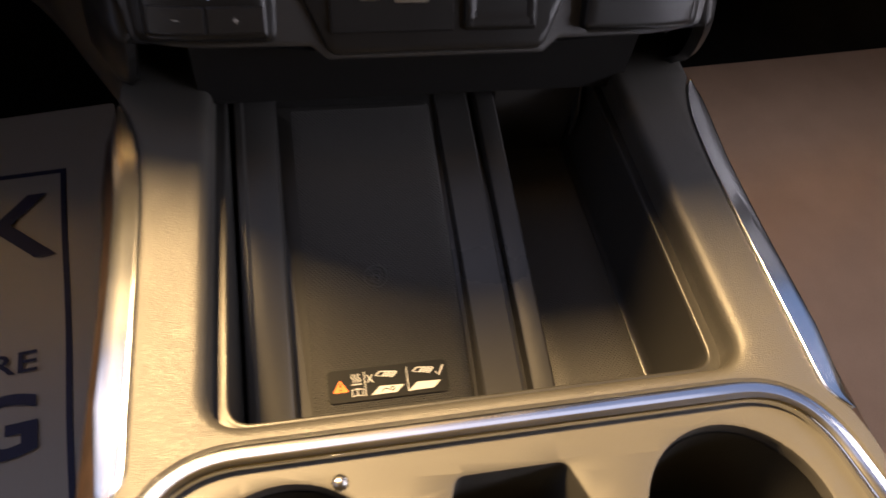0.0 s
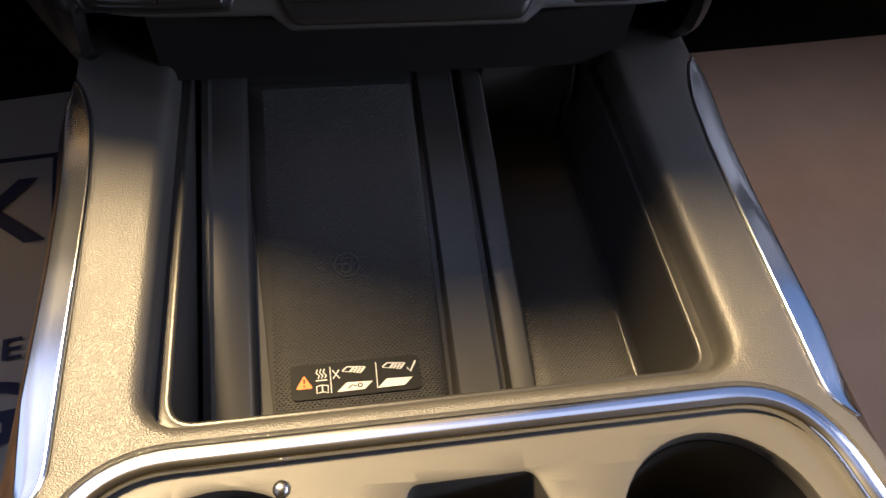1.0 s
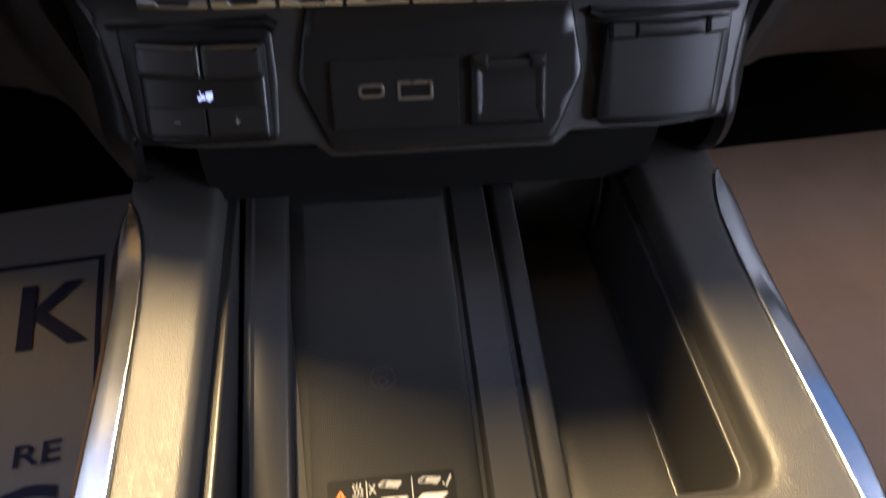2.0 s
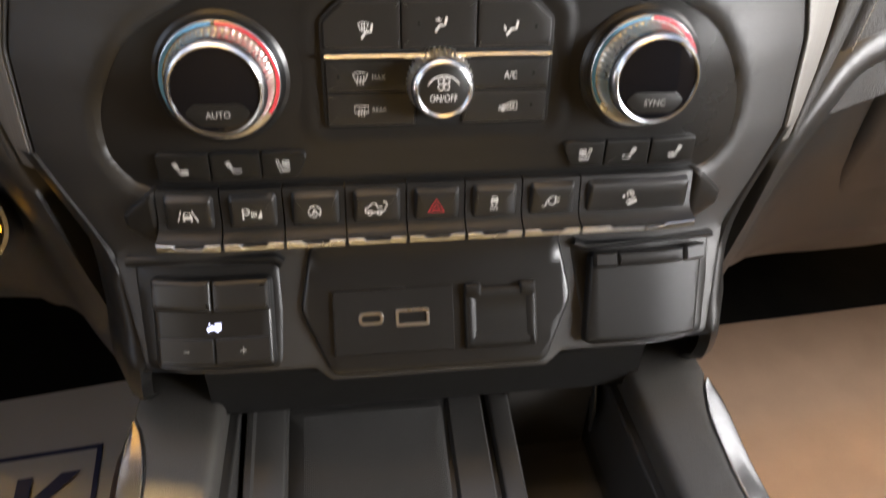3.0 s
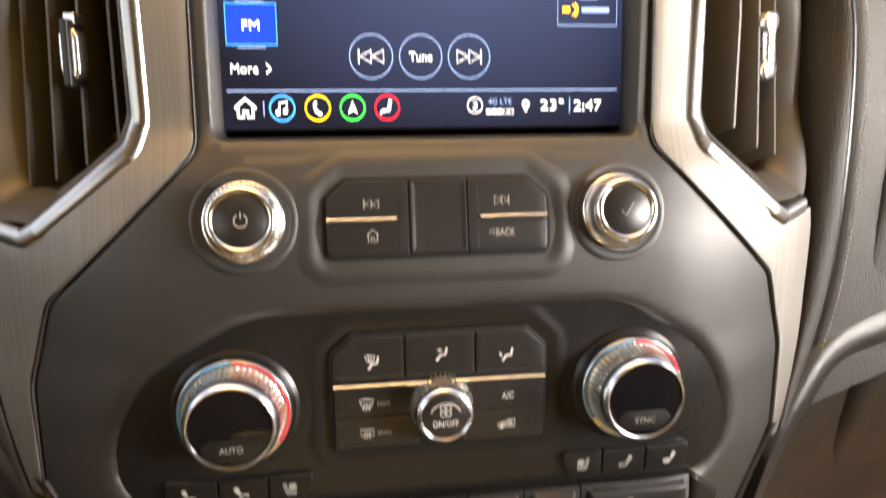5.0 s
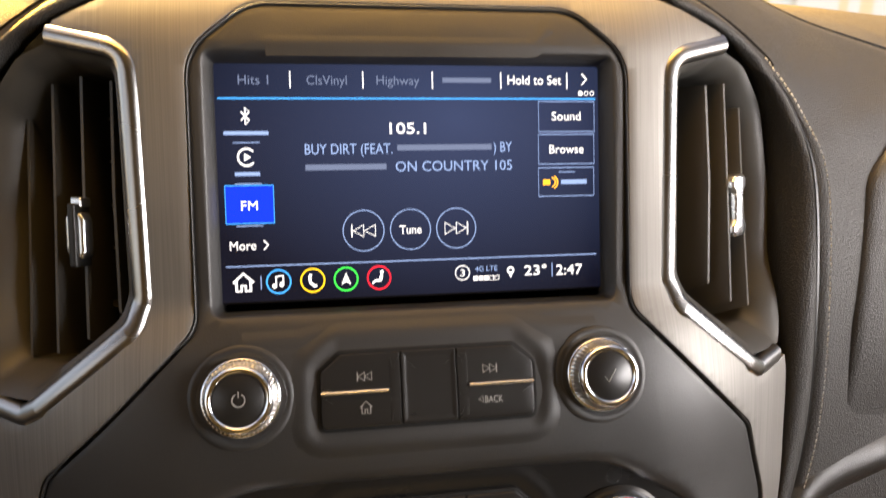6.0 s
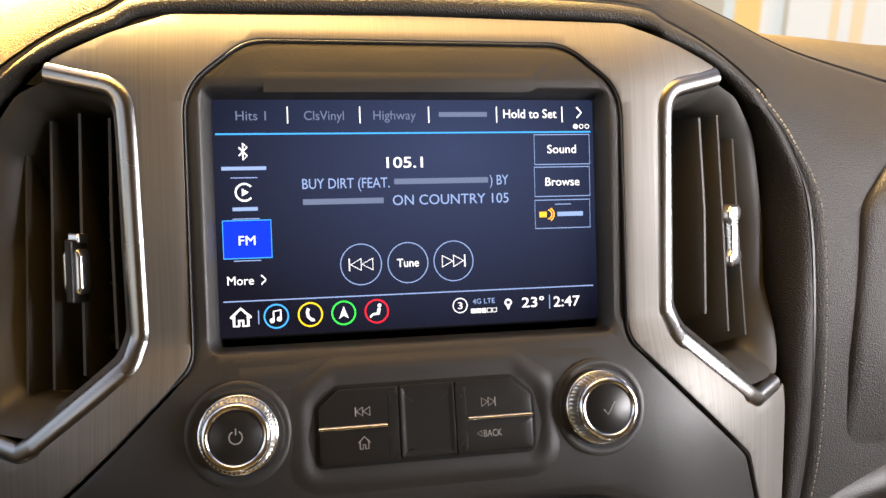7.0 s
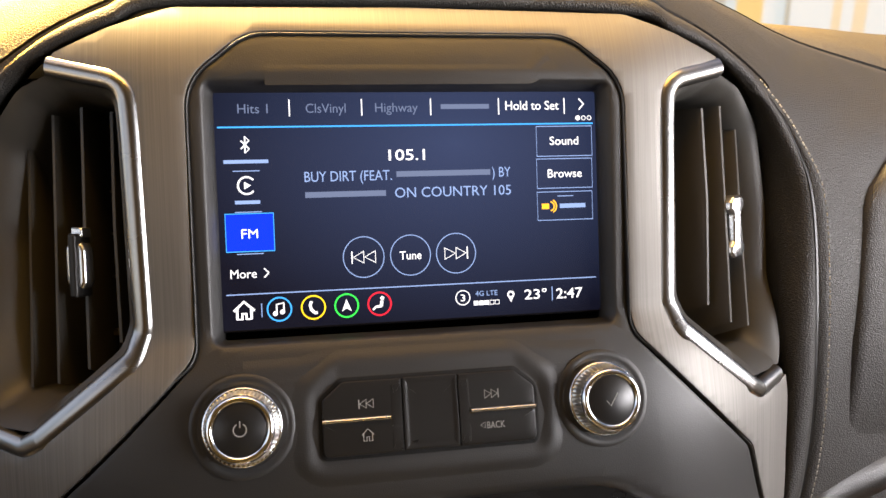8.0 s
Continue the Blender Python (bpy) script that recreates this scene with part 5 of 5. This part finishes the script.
for x0, x1, sgn in ((-.1275, -.1041, "-"), (-.1037, -.0790, "+")):
    b = part("rocker", slab(rounded(box(x0, x1, .4618, .4715), .001, 3), [(0, .003), (0, .0074), (.0006, .0082)], grid=.005, to=on_dash), BUTTON, brake)
    printed("symbol", lines([[(-.5, 0), (.5, 0)]] + ([[(0, -.5), (0, .5)]] if sgn == "+" else []), .16), .0026, spot((x0 + x1) / 2, .4667, .0084), b, GREYPRINT)
printed("lit_sign", cover(blobs([[(-.55, -.22), (-.02, -.22), (-.02, .14), (-.22, .14), (-.30, .02), (-.55, -.02)], [(.06, -.24), (.56, -.20), (.56, .34), (.06, .30)], ring(-.40, -.24, .09, 10), ring(.30, -.26, .09, 10)]), lines([[(-.30, .12), (-.36, .40)], [(-.04, -.12), (.08, -.12)]], .06)), .0058, spot(-.1038, .4757, .0072), brake, LIT_COOL, "lit white trailer sign")

outlet = thing("outlet_cover", on_dash(.10, .46, 0), "black hinged cover over a mains outlet", "outlet cover")
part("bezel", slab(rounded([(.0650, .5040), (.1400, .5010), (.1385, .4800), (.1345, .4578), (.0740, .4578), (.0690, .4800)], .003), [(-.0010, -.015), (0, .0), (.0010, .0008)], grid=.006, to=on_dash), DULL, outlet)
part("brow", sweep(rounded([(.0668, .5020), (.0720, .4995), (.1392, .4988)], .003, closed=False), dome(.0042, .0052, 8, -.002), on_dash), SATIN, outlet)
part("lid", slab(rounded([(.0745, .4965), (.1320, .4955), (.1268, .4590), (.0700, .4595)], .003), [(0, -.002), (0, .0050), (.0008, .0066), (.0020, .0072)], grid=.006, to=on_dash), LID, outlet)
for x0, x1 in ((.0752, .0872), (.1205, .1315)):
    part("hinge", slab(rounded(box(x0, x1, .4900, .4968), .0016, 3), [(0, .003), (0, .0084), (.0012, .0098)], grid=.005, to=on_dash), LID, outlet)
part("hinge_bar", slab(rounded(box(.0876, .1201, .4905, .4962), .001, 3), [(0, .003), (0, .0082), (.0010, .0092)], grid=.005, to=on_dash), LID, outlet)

# round drive-mode dial beside the steering column
mode = thing("drive_mode_dial", (-.236, -.010, .465), "round chrome-edged dial with an amber lamp", "dial")
md = Matrix.Translation((-.234, -.022, .490)) @ pose(0, 0, 0, 62, 0, 14)
part("chrome_ring", lathe([(.0235, -.03), (.0235, .004), (.0225, .0065), (.0205, .0070), (.0198, .005)], 56), CHROME, mode, m=md)
part("face", lathe([(.0200, .0), (.0198, .0045), (0, .0050)], 48), GLASSY, mode, m=md)
part("amber_lamp", slab(rounded(box(.0080, .0150, -.0022, .0022), .001, 3), [(0, .004), (0, .0054)]), LIT_AMBER, mode, "amber lit lamp", m=md)
part("amber_lamp", slab(rounded(box(.0160, .0185, -.0050, -.0008), .001, 3), [(0, .004), (0, .0054)]), LIT_AMBER, mode, "amber lit lamp", m=md)

# ---- centre console ----
console = thing("centre_console", (0, -.4, .10), "black truck centre console with chrome edges, trays and cup holders", "console")
RIM = rounded([(-.156, -.62), (.156, -.62), (.156, -.345), (.1515, -.3125), (.1503, -.3015), (.1475, -.2905, .006), (.1419, -.2838, .004), (.1395, -.2765, .006), (.1400, -.24), (.1405, -.20), (.1418, -.150), (.1441, -.122, .01), (.1468, -.108, .008), (.1512, -.094, .008), (.1568, -.083, .010), (.1580, -.03), (-.1580, -.03), (-.1568, -.083, .010), (-.1512, -.094, .008), (-.1468, -.108, .008), (-.1441, -.122, .01), (-.1418, -.150), (-.1405, -.20), (-.1400, -.24), (-.1395, -.2765, .006), (-.1419, -.2838, .004), (-.1475, -.2905, .006), (-.1503, -.3015), (-.1515, -.3125), (-.156, -.345)], .004)
TRAY = rounded([(-.1115, -.2645, .016), (.1105, -.2645, .016), (.1105, -.040, .008), (-.1115, -.040, .008)], .01, 8)
ARCH = rounded([(-.150, -.62), (-.150, -.345, .02), (-.1345, -.2728, .050), (.1345, -.2728, .050), (.150, -.345, .02), (.150, -.62)], .02, 12)
WELL = inset(ARCH, .0086)
part("top_rim", slab(RIM, [(0, -.02), (0, -.0020), (.0010, -.0005), (.0030, 0)],
     holes=[(TRAY, [(-.0052, 0), (-.0030, -.0006), (-.0012, -.0022), (-.0003, -.0050), (0, -.010), (.0005, -.024)], False),
            (inset(ARCH, -.0004), [(-.0012, 0), (0, -.0012), (.0002, -.008)], False)], grid=.02, to=on_console), CONSOLE, console, "grained black console top")
def strip_edge(y):
    """How far out the polished strips reach."""
    return float(np.interp(y, (-.2908, -.27, -.25, -.19, -.145, -.115, -.10, -.0915, -.0870), (.1482, .1512, .1535, .1536, .1553, .1585, .1590, .1576, .1563)))


# polished strips along the upper edges, wood below them
for s in (-1, 1):
    base = [(s * .1560, -.0870), (s * .1517, -.0945), (s * .1473, -.108), (s * .1445, -.122), (s * .1422, -.148), (s * .1412, -.18), (s * .1407, -.22), (s * .1402, -.255), (s * .1399, -.2765), (s * .1421, -.2840), (s * .1477, -.2908)]
    path = [(p.x, p.y) for p in spline([(a, b, 0) for a, b in base], 6)]
    bm, rings = bmesh.new(), []
    for i, (x, y) in enumerate(path):
        w = max(.0004, strip_edge(y) - abs(x))
        g = w / .0130
        sec = [(-.0008, -.006), (-.0006, -.0004), (.0003 * g, .0003), (w * .08, .0003 - .013 * w), (w * .50, .0003 - .08 * w), (w * .88, .0003 - .145 * w), (w * .93, -.0018 * g), (w * .98, -.0036 * g), (w, -.0064 * g), (w * .9, -.013)]
        rings.append([bm.verts.new(on_console(x + s * d, y, h)) for d, h in sec])
    for a, b in zip(rings, rings[1:]):
        for j in range(10):
            bm.faces.new((a[j], a[(j + 1) % 10], b[(j + 1) % 10], b[j]))
    bm.faces.new(rings[0]), bm.faces.new(rings[-1])
    bmesh.ops.recalc_face_normals(bm, faces=bm.faces)
    part("chrome_strip", bm, CHROME, console, "polished chrome edge strip", smooth=60)
    edge = [(x, y) for x, y in path if y > -.25] + [(s * .1408, y) for y in (-.26, -.30, -.36, -.45, -.61)]
    a = [on_console(s * (strip_edge(max(y, -.25)) - .0004), y, -.0050) for x, y in edge]
    part("wood_trim", loft([[p + Vector((-s * .004, 0, .002)) for p in a], a, [p + Vector((s * .0055, 0, -.008)) for p in a], [p + Vector((s * .0135, 0, -.032)) for p in a], [p + Vector((s * .0140, 0, -.046)) for p in a], [p + Vector((s * .006, 0, -.050)) for p in a]]), WOOD, console, "brown open-grain wood side trim", smooth=60)
    b = [Vector((s * .155, y, .36)) for y in (-.03, -.09, -.2, -.4, -.62)]
    part("side_panel", loft([[p + Vector((-s * .012, 0, .04)) for p in b], b, [Vector((p.x, p.y, .25)) for p in b], [Vector((p.x + s * .004, p.y, .088)) for p in b]]), DEEPSHADE, console)
part("rear_panel", slab(box(-.152, .152, .09, .43), [(0, .62), (0, .63)], to=lambda a, b, h: Vector((a, -h, b))), GRAINED, console)
part("front_panel", slab(box(-.156, .156, .09, .404), [(0, .024), (0, .03)], to=lambda a, b, h: Vector((a, -h, b))), DEEPSHADE, console)

# chrome arch and the cup-holder panel inside it
mid_arch = inset(ARCH, .0043)
part("chrome_arch", sweep(mid_arch, [(-.0044, -.006), (-.0044, -.0004), (-.0040, .0004), (-.0032, .0007), (.0000, .0007), (.0030, .0005), (.0039, -.0004), (.0044, -.0020), (.0044, -.006)], on_console, closed=True), CHROME, console, "polished chrome arch round the cup holders", smooth=60)
CUPS = ((-.0850, -.3265), (.0850, -.3265))
SLOT = rounded([(-.0215, -.2948, .005), (.0215, -.2948, .005), (.0275, -.312, .004), (.0275, -.40, .006), (-.0275, -.40, .006), (-.0275, -.312, .004)], .005)
part("cup_panel", slab(WELL, [(-.001, -.008), (-.001, -.0044), (0, -.0040)], holes=[(ring(x, y, .0375, 48), [(-.0018, -.0040), (-.0006, -.0044), (0, -.0058), (.0004, -.02), (.003, -.075)], True) for x, y in CUPS]
     + [(SLOT, [(-.0015, -.0040), (-.0004, -.0046), (0, -.006), (.001, -.06)], True)], grid=.02, to=on_console), PANEL, console, "smooth black cup-holder panel")
for x, y in CUPS:
    part("cup_liner", lathe([(.0373, -.010), (.0368, -.03), (.0345, -.0735), (0, -.0735)], 48), RUBBER, console, m=console_spot(x, y))
part("slot_liner", slab(inset(SLOT, .0008), [(0, -.0592), (0, -.0585)], to=on_console), DEEPSHADE, console)
stud = part("stud", lathe([(.0030, -.004), (.0030, .0004), (.0026, .0014), (.0014, .0021), (0, .0023)], 24), GUNMETAL, console, "small domed metal stud", m=console_spot(-.0645, -.2905, -.0040))

# tray: liner walls, floor, ridge, divider
LINE_FRONT = rounded([(-.1070, -.2600, .012), (.1060, -.2600, .012), (.1060, -.020, .006), (-.1070, -.020, .006)], .01, 8)
bm = bmesh.new()
levels = ((-.0046, -.0160), (-.0018, -.0159), (-.0006, -.0156), (.0004, -.0154), (.0012, -.0158), (.0016, -.0180), (.0030, -.0660), (.0042, -.0704), (.0062, -.0722))
rows = [[bm.verts.new(on_console(x, y, h)) for x, y in inset(LINE_FRONT, d)] for d, h in levels]
for a, b in zip(rows, rows[1:]):
    for i in range(len(a)):
        bm.faces.new((a[i], a[(i + 1) % len(a)], b[(i + 1) % len(a)], b[i]))
bm.faces.new(rows[-1])
bmesh.ops.recalc_face_normals(bm, faces=bm.faces)
part("tray_liner", bm, LINER, console, "smooth black tray liner with a rounded lip", smooth=60)
part("tray_back", slab(box(-.118, .118, -.0165, .034), [(0, .074), (0, .078)], to=lambda a, b, h: Vector((a, -h, b + .415))), DEEPSHADE, console)
bay = slab(rounded([(.0455, -.0705), (.0985, -.0705), (.1000, -.022), (.0455, -.022)], .002), [(0, -.0722), (0, -.0132), (.0006, -.0122), (.0016, -.0118)], to=on_console)
part("bay_end", bay, LINER, console, "moulded end of the side bay")
part("bay_edge", sweep([(.0985, -.0700), (.0978, -.0760), (.0972, -.0800)], dome(.0016, .0010, 6, -.02), lambda a, b, h: on_console(a, b, h - .0130 - max(0, -.0700 - b) * 1.6)), LINER, console)


RAMP = lambda y: .25 * (y + .24) + .004


def on_ramp(a, b, h):
    """The charging bay's floor, which climbs towards the dash."""
    return on_console(a, b, h + RAMP(b))


def ramp_spot(x, y, h=0.0):
    return Matrix.Translation(on_ramp(x, y, h)) @ pose(0, 0, 0, 11.1, 0, 0)


def run_y(section, y0, y1, n, drop=None):
    """A ridge along the tray. section: (across, height) at its rear; drop(y) lifts its top."""
    bm, rings = bmesh.new(), []
    for y in np.linspace(y0, y1, n):
        lift = drop(float(y)) if drop else 0
        rings.append([bm.verts.new(on_console(x, float(y), h + (lift if h > -.0715 else 0))) for x, h in section])
    k = len(section)
    for a, b in zip(rings, rings[1:]):
        for j in range(k):
            bm.faces.new((a[j], a[(j + 1) % k], b[(j + 1) % k], b[j]))
    bm.faces.new(rings[0]), bm.faces.new(rings[-1])
    bmesh.ops.recalc_face_normals(bm, faces=bm.faces)
    return bm


part("tray_ridge", run_y([(-.1035, -.0726), (-.1028, -.0652), (-.1018, -.0632), (-.0985, -.0628), (-.0970, -.0645), (-.0950, -.0645), (-.0825, -.0655), (-.0810, -.0668), (-.0800, -.0690), (-.0790, -.0726)], -.2530, -.045, 12, lambda y: RAMP(y) + .002), LINER, console, "raised ridge beside the charging pad", smooth=40)
part("bay_floor", slab(box(-.0850, .0100, -.2560, -.030), [(0, -.0745), (0, -.0722)], to=on_ramp), LINER, console)
rise = lambda y: .22 * (y + .2405)
part("divider", run_y([(.0072, -.0726), (.0092, -.0640), (.0098, -.0622), (.0110, -.0612), (.0288, -.0600), (.0298, -.0606), (.0302, -.0660), (.0332, -.0660), (.0338, -.0620), (.0346, -.0600), (.0360, -.0592), (.0446, -.0588), (.0456, -.0594), (.0461, -.0612), (.0474, -.0726)], -.2545, -.045, 16, rise), LINER, console, "sloped divider between the trays", smooth=32)

pad = thing("charging_mat", on_console(-.033, -.14, -.072), "textured black rubber charging mat in the tray", "mat")
MAT = rounded([(-.0728, -.2490, .002), (.0062, -.2490, .002), (.0066, -.0680, .006), (-.0835, -.0680, .006)], .004)
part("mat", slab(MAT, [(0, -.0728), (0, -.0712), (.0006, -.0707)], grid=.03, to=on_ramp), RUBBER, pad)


def bumps(x0, x1, y0, y1, step, r, h0, to=on_console):
    """The fine raised dots of a rubber mat, joined."""
    bm = bmesh.new()
    j, y = 0, y0
    while y < y1:
        x = x0 + (step / 2 if j % 2 else 0)
        while x < x1:
            c = [bm.verts.new(to(x + dx * r, y + dy * r * .62, h0)) for dx, dy in ((-1, 0), (0, -1), (1, 0), (0, 1))]
            t = bm.verts.new(to(x, y, h0 + .00055))
            for i in range(4):
                bm.faces.new((c[i], c[(i + 1) % 4], t))
            x += step
        y += step * .5
        j += 1
    return bm


tagged(part("raised_dots", bumps(-.0718, .0052, -.2475, -.072, .0021, .0009, -.07075, on_ramp), RUBBER, pad, "fine raised dots", smooth=20), kind="stuff")
m = ramp_spot(-.0357, -.1725, -.0704)
part("charge_sign", lines([circle(0, 0, .0060, 36), [(-.0028, .0026), (-.0028, .0036), (.0022, .0036), (.0022, -.0022)], circle(-.0004, -.0018, .0022, 16), [(-.0040, .0006), (.0008, .0006)]], .0007, thick=.0005), LINER, pad, "moulded charging sign", m=m)

tag_m = ramp_spot(-.0356, -.2270, -.0700)
tag = tagged(part("warning_label", slab(rounded(box(-.0295, .0295, -.0080, .0080), .0026, 6), [(0, -.0006), (0, .0001)]), LABEL, m=tag_m), "black warning label with orange triangle and white pictures", "label")
top = tag_m @ Matrix.Translation((0, 0, .00012)) @ Matrix.Diagonal((.98, .89, 1, 1))
printed("warning_triangle", slab(rounded([(-.0039, -.0030), (.0039, -.0030), (0, .0038)], .0006, 3), [(0, 0), (0, .0001)]), 1, top @ Matrix.Translation((-.0240, -.0004, 0)), tag, ORANGE)
printed("mark", cover(lines([[(0, .0018), (0, -.0006)]], .0008), blobs([ring(0, -.0019, .0005, 8)])), 1, top @ Matrix.Translation((-.0240, -.0002, .00012)), tag, LABEL)
printed("heat_sign", lines([[(x, -.0022), (x + .0007, -.0008), (x - .0007, .0008), (x, .0026)] for x in (-.0016, 0, .0016)] + [[(-.0026, -.0032), (.0026, -.0032)]], .0005), 1, top @ Matrix.Translation((-.0160, .0034, 0)), tag)
printed("book_sign", lines([[(-.0026, .0018), (-.0026, -.0018), (0, -.0012), (.0026, -.0018), (.0026, .0018), (0, .0022), (-.0026, .0018)], [(0, .0020), (0, -.0012)]], .0005), 1, top @ Matrix.Translation((-.0158, -.0045, 0)), tag)
for x in (-.0118, .0096):
    printed("divider_line", lines([[(0, -.0068), (0, .0068)]], .0004), 1, top @ Matrix.Translation((x, 0, 0)), tag)
printed("cross_sign", lines([[(-.0015, -.0022), (.0015, .0022)], [(-.0015, .0022), (.0015, -.0022)]], .0005), 1, top @ Matrix.Translation((-.0092, .0026, 0)), tag)
for x in (-.0010, .0178):
    phone = printed("phone_picture", slab(rounded([(-.0060, .0002), (-.0030, .0026), (.0062, .0016), (.0034, -.0016)], .0006, 3), [(0, 0), (0, .00012)]), 1, top @ Matrix.Translation((x, .0036, 0)), tag)
    screen_and_keys = [[(-.0048, .0003), (-.0027, .0020), (-.0004, .0017), (-.0022, -.0002)]] + [[(u + .0004 * v - .0005, w), (u + .0004 * v, w + .0005), (u + .0004 * v + .0007, w + .0004), (u + .0004 * v + .0002, w - .0001)]
                       for v, w in ((0, -.0010), (1.6, 0), (3.2, .0009)) for u in (-.0008, .0009, .0026)]
    printed("phone_keys", blobs(screen_and_keys), 1, top @ Matrix.Translation((x, .0036, .00014)), phone, LABEL)
    printed("sheet_picture", blobs([[(-.0082, -.0024), (-.0036, .0020), (.0086, .0016), (.0046, -.0022)]]), 1, top @ Matrix.Translation((x, -.0042, 0)), tag)
printed("note_marks", lines([[(-.003, -.0012), (-.001, .0006), (.001, -.0004)], circle(.0026, 0, .0010, 10)], .0006), 1, top @ Matrix.Translation((-.0010, -.0042, .00016)), tag, LABEL)
printed("tick_sign", lines([[(-.0020, -.0004), (-.0006, -.0024), (.0022, .0030)]], .0008), 1, top @ Matrix.Translation((.0262, .0028, 0)), tag)

# This mat's paler rubber replaces sunlight that misses the side tray.
side_mat = thing("tray_mat", on_console(.075, -.14, -.072), "textured rubber mat in the side tray, lightened for missing sun", "mat")
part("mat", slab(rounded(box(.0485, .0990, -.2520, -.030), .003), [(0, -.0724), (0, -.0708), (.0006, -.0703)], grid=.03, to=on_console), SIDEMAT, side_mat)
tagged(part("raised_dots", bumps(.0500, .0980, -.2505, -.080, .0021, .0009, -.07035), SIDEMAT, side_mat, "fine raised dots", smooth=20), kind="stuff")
